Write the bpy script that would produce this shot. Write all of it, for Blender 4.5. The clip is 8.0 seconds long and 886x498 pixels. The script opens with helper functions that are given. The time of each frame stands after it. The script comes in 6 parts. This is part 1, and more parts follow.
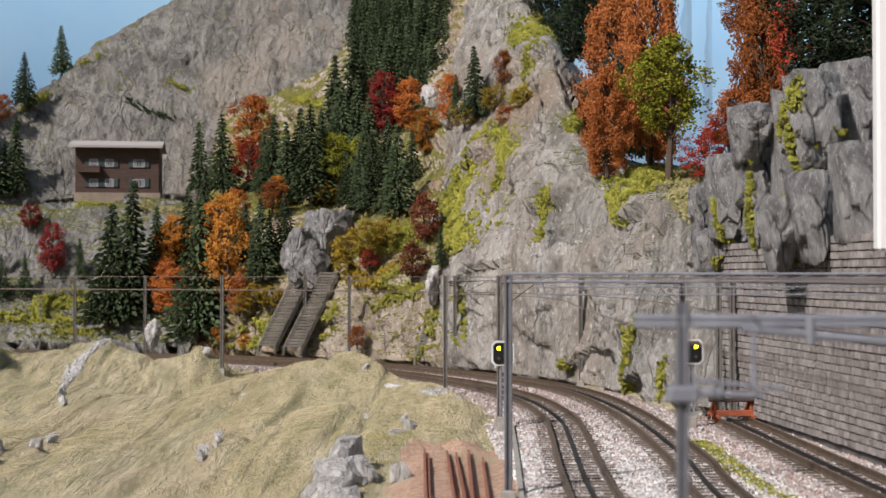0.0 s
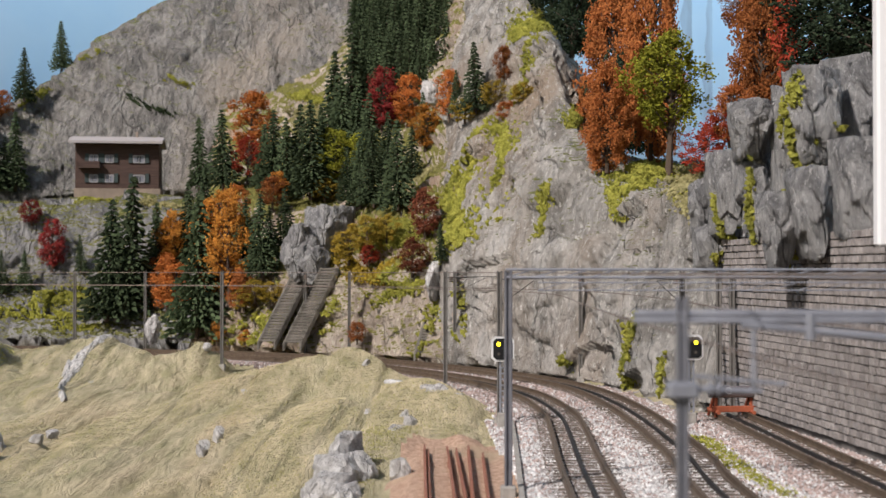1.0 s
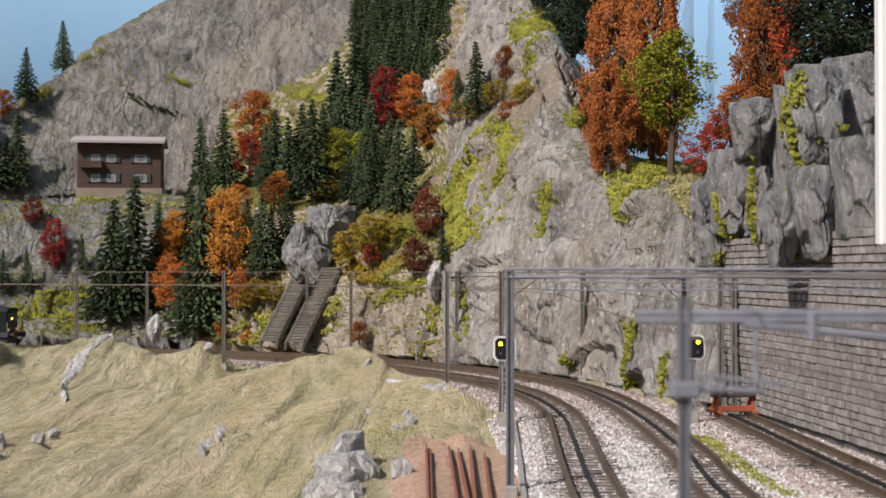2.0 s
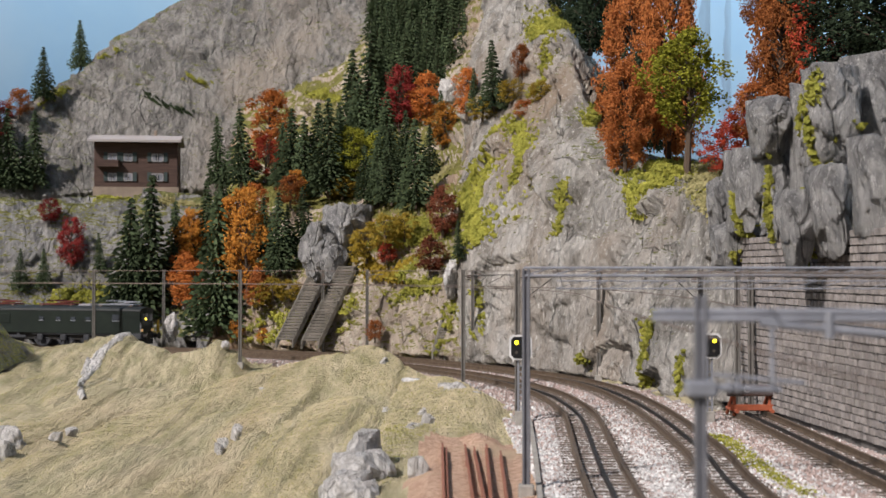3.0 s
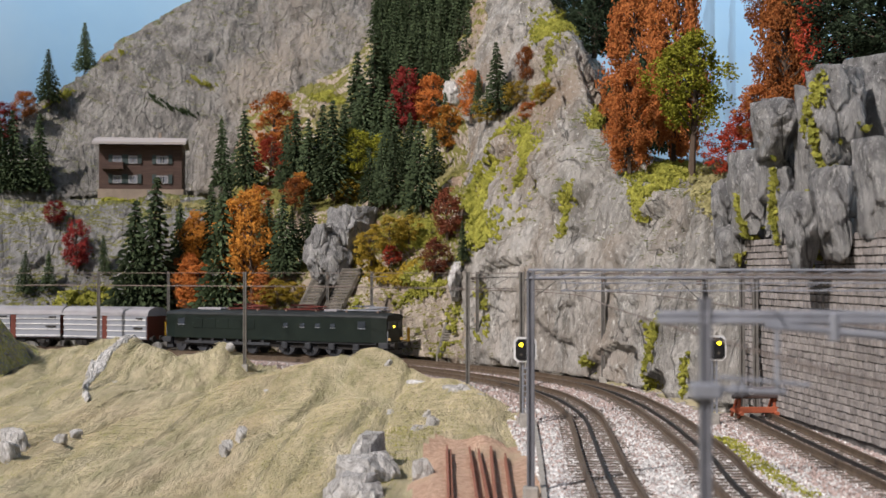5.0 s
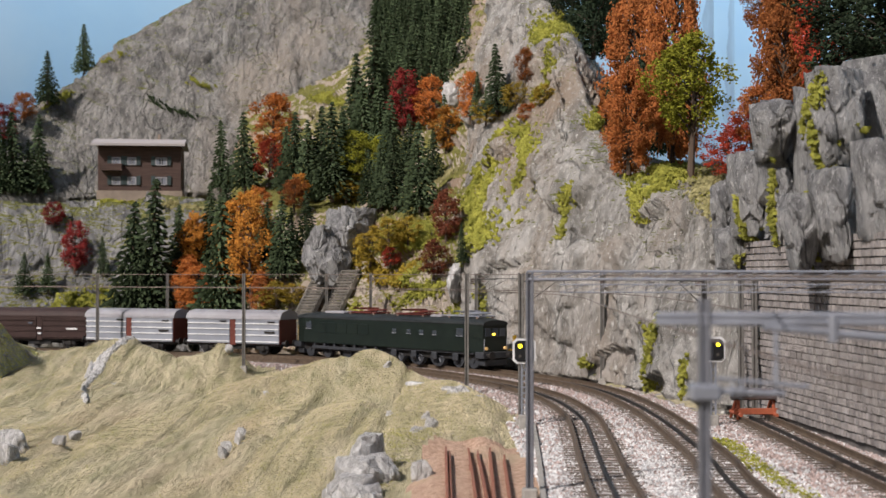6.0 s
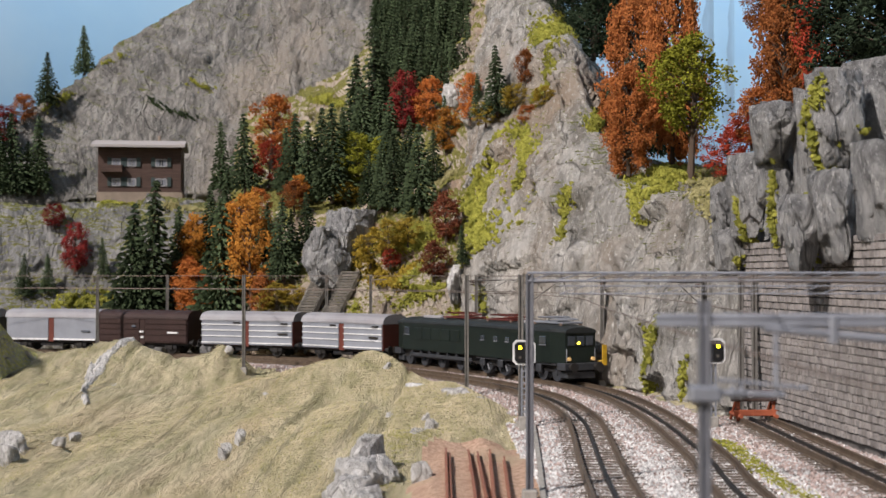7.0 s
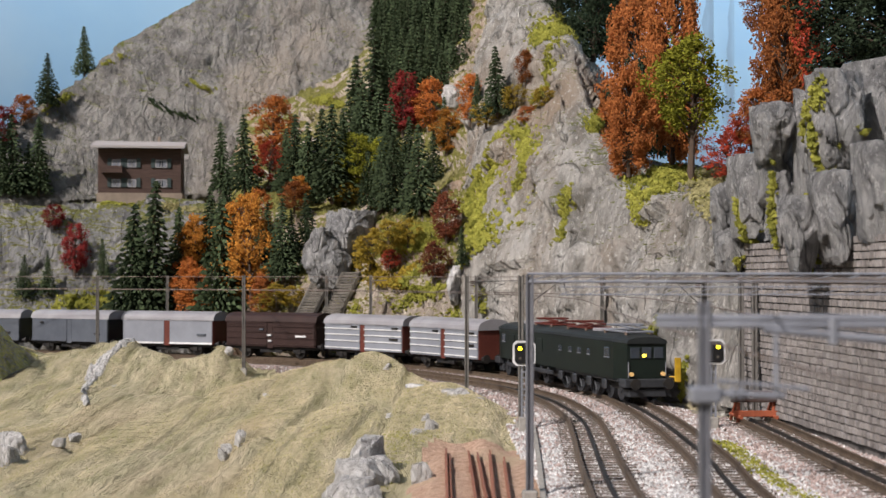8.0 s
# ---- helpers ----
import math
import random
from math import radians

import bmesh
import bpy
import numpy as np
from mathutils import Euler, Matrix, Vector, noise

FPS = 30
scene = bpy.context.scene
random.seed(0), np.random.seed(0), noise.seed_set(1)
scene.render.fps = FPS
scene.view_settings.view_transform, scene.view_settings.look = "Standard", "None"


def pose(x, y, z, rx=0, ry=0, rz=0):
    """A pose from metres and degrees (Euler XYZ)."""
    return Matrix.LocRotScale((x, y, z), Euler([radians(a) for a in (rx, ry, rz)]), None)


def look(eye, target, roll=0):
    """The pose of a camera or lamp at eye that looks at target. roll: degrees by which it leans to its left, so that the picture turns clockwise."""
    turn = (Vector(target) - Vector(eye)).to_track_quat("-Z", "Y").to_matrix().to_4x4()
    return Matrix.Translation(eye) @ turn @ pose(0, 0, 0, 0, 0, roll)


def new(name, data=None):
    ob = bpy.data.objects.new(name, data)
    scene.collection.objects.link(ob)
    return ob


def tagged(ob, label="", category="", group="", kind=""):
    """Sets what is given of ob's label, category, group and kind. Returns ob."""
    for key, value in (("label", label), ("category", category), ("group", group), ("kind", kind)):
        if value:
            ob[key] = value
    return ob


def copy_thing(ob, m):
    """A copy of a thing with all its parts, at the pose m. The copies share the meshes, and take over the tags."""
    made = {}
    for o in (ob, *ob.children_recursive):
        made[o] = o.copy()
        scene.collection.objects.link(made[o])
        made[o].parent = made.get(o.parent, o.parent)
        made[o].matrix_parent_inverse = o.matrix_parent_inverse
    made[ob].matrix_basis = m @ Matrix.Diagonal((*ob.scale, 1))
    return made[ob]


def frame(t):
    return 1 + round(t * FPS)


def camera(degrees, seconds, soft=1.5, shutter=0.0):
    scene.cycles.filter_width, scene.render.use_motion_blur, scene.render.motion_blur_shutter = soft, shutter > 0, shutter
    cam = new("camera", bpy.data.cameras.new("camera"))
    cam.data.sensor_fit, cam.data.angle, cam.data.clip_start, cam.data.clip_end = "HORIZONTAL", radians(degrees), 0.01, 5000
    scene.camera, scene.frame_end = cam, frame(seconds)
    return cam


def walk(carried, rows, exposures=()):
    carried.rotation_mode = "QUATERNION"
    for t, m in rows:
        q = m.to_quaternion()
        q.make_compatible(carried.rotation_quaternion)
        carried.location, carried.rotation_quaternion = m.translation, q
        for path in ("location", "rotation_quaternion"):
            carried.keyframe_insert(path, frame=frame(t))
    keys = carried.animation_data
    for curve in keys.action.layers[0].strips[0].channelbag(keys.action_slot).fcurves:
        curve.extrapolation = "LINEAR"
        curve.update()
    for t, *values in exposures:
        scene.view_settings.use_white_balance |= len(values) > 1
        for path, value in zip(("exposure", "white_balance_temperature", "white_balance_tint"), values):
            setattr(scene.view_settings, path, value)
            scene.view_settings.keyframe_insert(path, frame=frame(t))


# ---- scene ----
# The camera stands on the layout, a little above the rails, and only turns.
RAIL = 0.0
EYE = (0.0, 0.0, 0.065)
cam = camera(34.83, 8.0, soft=1.5)
cam.data.dof.use_dof, cam.data.dof.focus_distance, cam.data.dof.aperture_fstop = True, 0.78, 44.0


def aim(dx, dy):
    """Camera turned by dx and dy thousandths of its focal length off its main heading."""
    yaw, lift = -dx / 1000, 0.0192 + dy / 1000
    return look(EYE, (EYE[0] + math.sin(yaw) * math.cos(lift), EYE[1] + math.cos(yaw) * math.cos(lift), EYE[2] + math.sin(lift)))


walk(cam, [
    (0.0, aim(-15.1, 0.0)), (0.2, aim(-15.1, -1.2)), (0.5, aim(-15.1, -2.4)), (1.0, aim(-15.1, -3.0)), (1.7, aim(-15.1, -3.1)),
    (2.3, aim(-11.0, -3.6)), (2.8, aim(-5.2, -4.1)), (3.0, aim(-2.5, -4.2)), (3.5, aim(0.0, -4.2)), (4.0, aim(0.9, -3.3)), (4.5, aim(1.0, -3.2)),
    (5.2, aim(0.5, -2.4)), (6.0, aim(0.0, -1.6)), (6.5, aim(0.0, -1.0)), (7.0, aim(0.0, -0.6)), (7.5, aim(0.0, -0.2)), (8.0, aim(0.0, 0.0))])

# ---- light: daylight from high windows on the left, behind the camera ----
world = bpy.data.worlds.new("world")
scene.world = world
world.use_nodes = True
SUN_AZ, SUN_EL = radians(-139), radians(42)   # where the sun stands: azimuth from +y towards +x, and its height
nt = world.node_tree
sky = nt.nodes.new("ShaderNodeTexSky")
sky.sky_type, sky.sun_disc = "NISHITA", False
sky.sun_elevation, sky.sun_rotation = SUN_EL, SUN_AZ
sky.air_density, sky.dust_density = 1.0, 3.0
nt.links.new(sky.outputs[0], nt.nodes["Background"].inputs[0])
nt.nodes["Background"].inputs[1].default_value = 0.066
sun_data = bpy.data.lights.new("sun", "SUN")
sun_data.energy, sun_data.angle, sun_data.color = 5.0, radians(2.5), (1.0, 0.93, 0.90)
sun = new("sun", sun_data)
sun.matrix_world = look((math.sin(SUN_AZ) * math.cos(SUN_EL) * 5, math.cos(SUN_AZ) * math.cos(SUN_EL) * 5, math.sin(SUN_EL) * 5), (0, 0, 0))
scene.view_settings.exposure = -0.18


# ---- materials ----
def material(name, base, rough=0.8, metal=0.0, spots=None, scale=40.0, bump=0.0, bump_scale=200.0, vary=0.0, emit=0.0, stretch=(1, 1, 1), spec=0.3, stain=None, stain_scale=8.0, stain_width=(0.5, 0.62), turn=0.0):
    """A surface with colour grain at one scale, stains at another, fine relief, and shade that varies from piece to piece."""
    m = bpy.data.materials.new(name)
    m.use_nodes = True
    t = m.node_tree
    b = t.nodes["Principled BSDF"]
    b.inputs["Roughness"].default_value, b.inputs["Metallic"].default_value = rough, metal
    b.inputs["Specular IOR Level"].default_value = spec
    tex = t.nodes.new("ShaderNodeTexCoord")
    mapping = t.nodes.new("ShaderNodeMapping")
    mapping.inputs["Scale"].default_value = stretch
    if turn:
        mapping.vector_type = "TEXTURE"
        mapping.inputs["Rotation"].default_value = (0, 0, radians(turn))
        mapping.inputs["Scale"].default_value = [1 / k for k in stretch]
    t.links.new(tex.outputs["Object"], mapping.inputs[0])
    n = t.nodes.new("ShaderNodeTexNoise")
    n.inputs["Scale"].default_value, n.inputs["Detail"].default_value, n.inputs["Roughness"].default_value = scale, 6, 0.65
    t.links.new(mapping.outputs[0], n.inputs["Vector"])
    ramp = t.nodes.new("ShaderNodeValToRGB")
    other = spots or tuple(c * 0.72 for c in base)
    ramp.color_ramp.elements[0].position, ramp.color_ramp.elements[0].color = 0.36, (*other, 1)
    ramp.color_ramp.elements[1].position, ramp.color_ramp.elements[1].color = 0.64, (*base, 1)
    t.links.new(n.outputs["Fac"], ramp.inputs[0])
    col = ramp.outputs[0]
    if stain:
        n2 = t.nodes.new("ShaderNodeTexNoise")
        n2.inputs["Scale"].default_value, n2.inputs["Detail"].default_value = stain_scale, 5
        t.links.new(mapping.outputs[0], n2.inputs["Vector"])
        r2 = t.nodes.new("ShaderNodeValToRGB")
        r2.color_ramp.elements[0].position, r2.color_ramp.elements[1].position = stain_width
        t.links.new(n2.outputs["Fac"], r2.inputs[0])
        mix = t.nodes.new("ShaderNodeMix")
        mix.data_type = "RGBA"
        t.links.new(r2.outputs[0], mix.inputs[0])
        t.links.new(col, mix.inputs[6])
        mix.inputs[7].default_value = (*stain, 1)
        col = mix.outputs[2]
    if vary:
        info = t.nodes.new("ShaderNodeObjectInfo")
        geo = t.nodes.new("ShaderNodeNewGeometry")
        add = t.nodes.new("ShaderNodeMath")
        t.links.new(info.outputs["Random"], add.inputs[0])
        t.links.new(geo.outputs["Random Per Island"], add.inputs[1])
        half = t.nodes.new("ShaderNodeMapRange")
        half.inputs[1].default_value, half.inputs[2].default_value = 0.2, 1.8
        half.inputs[3].default_value, half.inputs[4].default_value = 1 - vary, 1 + vary
        t.links.new(add.outputs[0], half.inputs[0])
        hsv = t.nodes.new("ShaderNodeHueSaturation")
        t.links.new(half.outputs[0], hsv.inputs["Value"])
        t.links.new(col, hsv.inputs["Color"])
        col = hsv.outputs[0]
    t.links.new(col, b.inputs["Base Color"])
    if emit:
        b.inputs["Emission Color"].default_value = (*base, 1)
        b.inputs["Emission Strength"].default_value = emit
    if bump:
        n3 = t.nodes.new("ShaderNodeTexNoise")
        n3.inputs["Scale"].default_value, n3.inputs["Detail"].default_value, n3.inputs["Roughness"].default_value = bump_scale, 8, 0.7
        t.links.new(mapping.outputs[0], n3.inputs["Vector"])
        bp = t.nodes.new("ShaderNodeBump")
        bp.inputs["Strength"].default_value, bp.inputs["Distance"].default_value = 0.8, bump
        t.links.new(n3.outputs["Fac"], bp.inputs["Height"])
        t.links.new(bp.outputs[0], b.inputs["Normal"])
    return m


def rock_material(name, light, dark, moss=(0.16, 0.17, 0.05), moss_at=0.66, warm=(0.42, 0.33, 0.24), warm_at=0.6, crack=26.0, size=1.0, relief_depth=0.0065):
    """Painted plaster rock: light and dark washes along the strata, cracks, ochre stains, and turf on flatter ledges."""
    m = bpy.data.materials.new(name)
    m.use_nodes = True
    t = m.node_tree
    L = t.links.new
    b = t.nodes["Principled BSDF"]
    b.inputs["Roughness"].default_value, b.inputs["Specular IOR Level"].default_value = 0.92, 0.15
    tex = t.nodes.new("ShaderNodeTexCoord")
    mp = t.nodes.new("ShaderNodeMapping")
    mp.inputs["Rotation"].default_value, mp.inputs["Scale"].default_value = (0, 0.45, 0), (1.6 * size, 1.0 * size, 0.55 * size)
    L(tex.outputs["Object"], mp.inputs[0])

    def noise_at(scale, detail=8, rough=0.65, vec=mp.outputs[0], warp=0.0):
        n = t.nodes.new("ShaderNodeTexNoise")
        n.inputs["Scale"].default_value, n.inputs["Detail"].default_value, n.inputs["Roughness"].default_value = scale, detail, rough
        n.inputs["Distortion"].default_value = warp
        L(vec, n.inputs["Vector"])
        return n.outputs["Fac"]

    def ramp_of(fac, lo, hi, a=(0, 0, 0), c=(1, 1, 1)):
        r = t.nodes.new("ShaderNodeValToRGB")
        r.color_ramp.elements[0].position, r.color_ramp.elements[0].color = lo, (*a, 1)
        r.color_ramp.elements[1].position, r.color_ramp.elements[1].color = hi, (*c, 1)
        L(fac, r.inputs[0])
        return r.outputs[0]

    def mixed(fac, a, c, mode="MIX"):
        x = t.nodes.new("ShaderNodeMix")
        x.data_type, x.blend_type = "RGBA", mode
        L(fac, x.inputs[0])
        L(a, x.inputs[6])
        if isinstance(c, tuple):
            x.inputs[7].default_value = (*c, 1)
        else:
            L(c, x.inputs[7])
        return x.outputs[2]

    col = ramp_of(noise_at(26, 10, 0.72, warp=0.8), 0.40, 0.60, dark, light)
    col = mixed(ramp_of(noise_at(5, 5), warm_at - 0.08, warm_at + 0.1), col, warm)
    fine = noise_at(240, 5, 0.75)
    col = mixed(ramp_of(fine, 0.56, 0.66), col, tuple(min(0.78, c * 1.25) for c in light))
    vor = t.nodes.new("ShaderNodeTexVoronoi")
    vor.feature = "DISTANCE_TO_EDGE"
    vor.inputs["Scale"].default_value = crack
    warpvec = t.nodes.new("ShaderNodeVectorMath")
    warpvec.operation = "MULTIPLY_ADD"
    wn = t.nodes.new("ShaderNodeTexNoise")
    wn.inputs["Scale"].default_value, wn.inputs["Detail"].default_value = 22, 4
    L(mp.outputs[0], wn.inputs["Vector"])
    L(wn.outputs["Color"], warpvec.inputs[0])
    warpvec.inputs[1].default_value = (0.035, 0.035, 0.035)
    L(mp.outputs[0], warpvec.inputs[2])
    L(warpvec.outputs[0], vor.inputs["Vector"])
    line = ramp_of(vor.outputs["Distance"], 0.0, 0.022, (1, 1, 1), (0, 0, 0))
    gate = ramp_of(noise_at(14, 3), 0.46, 0.58)
    cut = t.nodes.new("ShaderNodeMath")
    cut.operation = "MULTIPLY"
    L(line, cut.inputs[0])
    L(gate, cut.inputs[1])
    soft = t.nodes.new("ShaderNodeMath")
    soft.operation = "MULTIPLY"
    soft.inputs[1].default_value = 0.65
    L(cut.outputs[0], soft.inputs[0])
    col = mixed(soft.outputs[0], col, tuple(c * 0.35 for c in dark))
    # turf grows on ledges whose surface faces up
    geo = t.nodes.new("ShaderNodeNewGeometry")
    sep = t.nodes.new("ShaderNodeSeparateXYZ")
    L(geo.outputs["True Normal"], sep.inputs[0])
    flat = t.nodes.new("ShaderNodeMath")
    flat.operation = "ADD"
    L(sep.outputs["Z"], flat.inputs[0])
    shift = t.nodes.new("ShaderNodeMath")
    shift.operation = "MULTIPLY_ADD"
    L(noise_at(30, 4), shift.inputs[0])
    shift.inputs[1].default_value, shift.inputs[2].default_value = 0.6, -0.3
    L(shift.outputs[0], flat.inputs[1])
    turf = ramp_of(noise_at(300, 3), 0.4, 0.65, moss, tuple(c * 1.7 for c in moss))
    col = mixed(ramp_of(flat.outputs[0], moss_at, moss_at + 0.1), col, turf)
    L(col, b.inputs["Base Color"])
    hsum = t.nodes.new("ShaderNodeMath")
    hsum.operation = "MULTIPLY_ADD"
    L(cut.outputs[0], hsum.inputs[0])
    hsum.inputs[1].default_value = -0.6
    sharp = t.nodes.new("ShaderNodeTexNoise")
    sharp.noise_type = "RIDGED_MULTIFRACTAL"
    sharp.inputs["Scale"].default_value, sharp.inputs["Detail"].default_value, sharp.inputs["Roughness"].default_value = 48, 9, 0.62
    L(mp.outputs[0], sharp.inputs["Vector"])
    both = t.nodes.new("ShaderNodeMath")
    both.operation = "MULTIPLY_ADD"
    both.inputs[1].default_value = 0.6
    L(sharp.outputs["Fac"], both.inputs[0])
    L(noise_at(150, 9, 0.8, warp=0.4), both.inputs[2])
    relief = both.outputs[0]
    for cells, deep in ((34 / size ** 0.3, 1.1), (95, 0.55), (230, 0.30)):      # broken facets, large to small
        facet = t.nodes.new("ShaderNodeTexVoronoi")
        facet.inputs["Scale"].default_value = cells
        L(warpvec.outputs[0], facet.inputs["Vector"])
        lay = t.nodes.new("ShaderNodeMath")
        lay.operation = "MULTIPLY_ADD"
        lay.inputs[1].default_value = deep
        L(facet.outputs["Distance"], lay.inputs[0])
        L(relief, lay.inputs[2])
        relief = lay.outputs[0]
    L(relief, hsum.inputs[2])
    bp = t.nodes.new("ShaderNodeBump")
    bp.inputs["Strength"].default_value, bp.inputs["Distance"].default_value = 1.0, relief_depth / size
    L(hsum.outputs[0], bp.inputs["Height"])
    L(bp.outputs[0], b.inputs["Normal"])
    return m


M = {}
M["rock_far"] = rock_material("rock_far", (0.42, 0.397, 0.37), (0.175, 0.168, 0.158), warm=(0.48, 0.415, 0.35), moss_at=0.80, crack=17, relief_depth=0.009)
M["rock"] = rock_material("rock", (0.64, 0.61, 0.57), (0.27, 0.255, 0.232), moss_at=0.84, crack=20, warm=(0.42, 0.335, 0.26), warm_at=0.54)
M["rock_warm"] = rock_material("rock_warm", (0.70, 0.60, 0.50), (0.38, 0.31, 0.25), moss=(0.20, 0.19, 0.055), moss_at=0.52, crack=24, warm=(0.46, 0.30, 0.2))
M["rock_grey"] = rock_material("rock_grey", (0.54, 0.53, 0.52), (0.21, 0.208, 0.21), moss_at=1.0, crack=11, warm_at=0.8, size=1.7, relief_depth=0.009)
M["rock_turf"] = rock_material("rock_turf", (0.62, 0.58, 0.54), (0.34, 0.32, 0.30), moss=(0.52, 0.49, 0.19), moss_at=0.25, crack=24)
M["rock_pale"] = rock_material("rock_pale", (0.74, 0.72, 0.70), (0.40, 0.385, 0.37), moss_at=1.1, crack=16, warm_at=0.8, size=4.0)
M["rock_cool"] = rock_material("rock_cool", (0.40, 0.392, 0.385), (0.18, 0.178, 0.18), moss=(0.16, 0.16, 0.055), moss_at=0.58, crack=22, warm_at=0.66)
M["straw"] = material("straw", (0.40, 0.36, 0.18), 0.95, spots=(0.28, 0.26, 0.12), scale=90, vary=0.25, spec=0.1)
M["turf_tuft"] = material("turf_tuft", (0.69, 0.605, 0.42), 0.95, spots=(0.44, 0.40, 0.24), scale=110, stretch=(1, 0.13, 1), turn=-1.5, vary=0.12, spec=0.1, stain=(0.58, 0.44, 0.31), stain_scale=7, stain_width=(0.58, 0.76))
M["turf"] = material("turf", (0.68, 0.595, 0.405), 0.95, spots=(0.40, 0.365, 0.215), scale=110, bump=0.012, bump_scale=260, stretch=(1, 0.13, 1), turn=-1.5, stain=(0.52, 0.38, 0.25), stain_scale=7, stain_width=(0.58, 0.76), spec=0.1)
M["bush"] = material("bush", (0.50, 0.48, 0.10), 0.95, spots=(0.25, 0.26, 0.05), scale=120, bump=0.006, bump_scale=260, vary=0.25, spec=0.1)
M["soil"] = material("soil", (0.66, 0.46, 0.34), 0.95, spots=(0.40, 0.25, 0.17), scale=520, bump=0.0022, bump_scale=650, stain=(0.52, 0.40, 0.27), stain_scale=26, stain_width=(0.54, 0.7))
M["ballast"] = material("ballast", (0.42, 0.39, 0.37), 0.9, spots=(0.24, 0.21, 0.2), scale=400, bump=0.002, bump_scale=500)
M["stone_pale"] = material("stone_pale", (0.66, 0.655, 0.65), 0.9, spots=(0.36, 0.35, 0.345), scale=300, vary=0.5)
M["stone_red"] = material("stone_red", (0.50, 0.40, 0.37), 0.9, spots=(0.30, 0.23, 0.21), scale=300, vary=0.5)
M["rail"] = material("rail", (0.16, 0.12, 0.085), 0.55, 0.3, scale=300, spots=(0.10, 0.07, 0.05))
M["railhead"] = material("railhead", (0.42, 0.40, 0.37), 0.3, 0.9)
M["sleeper"] = material("sleeper", (0.12, 0.095, 0.075), 0.85, scale=400, vary=0.3)
M["mast"] = material("mast", (0.20, 0.19, 0.175), 0.6, 0.2, scale=200, spots=(0.13, 0.12, 0.11), bump=0.0003, bump_scale=600)
M["steel_dark"] = material("steel_dark", (0.20, 0.205, 0.23), 0.5, 0.3, scale=150)
M["galvanised"] = material("galvanised", (0.34, 0.355, 0.40), 0.45, 0.4, scale=150)
M["wire"] = material("wire", (0.28, 0.22, 0.19), 0.5, 0.5)
M["insulator"] = material("insulator", (0.22, 0.16, 0.13), 0.3)
M["concrete"] = material("concrete", (0.36, 0.34, 0.31), 0.9, scale=300)
M["trunk"] = material("trunk", (0.11, 0.08, 0.06), 0.95, scale=200)
for key, a, c in (("dark_needles", (0.045, 0.066, 0.035), (0.014, 0.023, 0.014)), ("needles", (0.082, 0.112, 0.052), (0.017, 0.027, 0.016)), ("orange", (0.56, 0.20, 0.05), (0.30, 0.09, 0.025)), ("rust", (0.42, 0.155, 0.045), (0.20, 0.06, 0.022)),
                  ("scarlet", (0.46, 0.075, 0.035), (0.22, 0.03, 0.02)), ("crimson", (0.30, 0.04, 0.035), (0.14, 0.02, 0.02)), ("amber", (0.58, 0.26, 0.045), (0.30, 0.12, 0.025)),
                  ("lime", (0.33, 0.33, 0.035), (0.15, 0.155, 0.02)), ("ochre", (0.40, 0.29, 0.04), (0.20, 0.14, 0.025)), ("brown_leaf", (0.22, 0.07, 0.035), (0.10, 0.03, 0.02))):
    M[key] = material(key, a, 0.9, spots=c, scale=90, vary=0.45, spec=0.12)
M["loco_green"] = material("loco_green", (0.013, 0.020, 0.016), 0.42, scale=60, spots=(0.008, 0.013, 0.011))
M["loco_roof"] = material("loco_roof", (0.024, 0.028, 0.028), 0.6, scale=80, spots=(0.016, 0.018, 0.019))
M["black"] = material("black", (0.018, 0.018, 0.02), 0.55, scale=150, spots=(0.03, 0.026, 0.022))
M["running_gear"] = material("running_gear", (0.055, 0.058, 0.065), 0.5, 0.2, scale=150)
M["panto_red"] = material("panto_red", (0.13, 0.032, 0.024), 0.5)
M["white_lamp"] = material("white_lamp", (1.0, 0.72, 0.06), 0.3, emit=5.0)
M["warm_lamp"] = material("warm_lamp", (0.8, 0.5, 0.2), 0.3, emit=0.35)
M["yellow"] = material("yellow", (0.62, 0.38, 0.03), 0.5, scale=120)
M["wagon_white"] = material("wagon_white", (0.27, 0.285, 0.32), 0.45, scale=40, spots=(0.22, 0.23, 0.26))
M["wagon_grey"] = material("wagon_grey", (0.11, 0.122, 0.145), 0.5, scale=40, spots=(0.08, 0.09, 0.11))
M["wagon_roof"] = material("wagon_roof", (0.33, 0.325, 0.34), 0.55, scale=40, spots=(0.26, 0.25, 0.265))
M["wagon_brown"] = material("wagon_brown", (0.045, 0.024, 0.021), 0.6, scale=60)
M["wagon_red"] = material("wagon_red", (0.15, 0.042, 0.030), 0.6, scale=60)
M["wood_dark"] = material("wood_dark", (0.088, 0.054, 0.044), 0.8, spots=(0.055, 0.034, 0.028), scale=60, stretch=(1, 1, 12))
M["wood_frame"] = material("wood_frame", (0.34, 0.33, 0.34), 0.6)
M["shutter"] = material("shutter", (0.05, 0.07, 0.07), 0.7)
M["roof_tile"] = material("roof_tile", (0.33, 0.31, 0.31), 0.85, scale=120, spots=(0.34, 0.30, 0.28), vary=0.12)
M["plaster"] = material("plaster", (0.30, 0.24, 0.19), 0.9, scale=60)
M["window_glass"] = material("window_glass", (0.05, 0.06, 0.075), 0.08, spec=0.6)
M["curtain"] = material("curtain", (0.22, 0.23, 0.27), 0.9)
M["wall_stone"] = material("wall_stone", (0.40, 0.365, 0.345), 0.9, spots=(0.27, 0.245, 0.235), scale=130, bump=0.0008, bump_scale=500, vary=0.34)
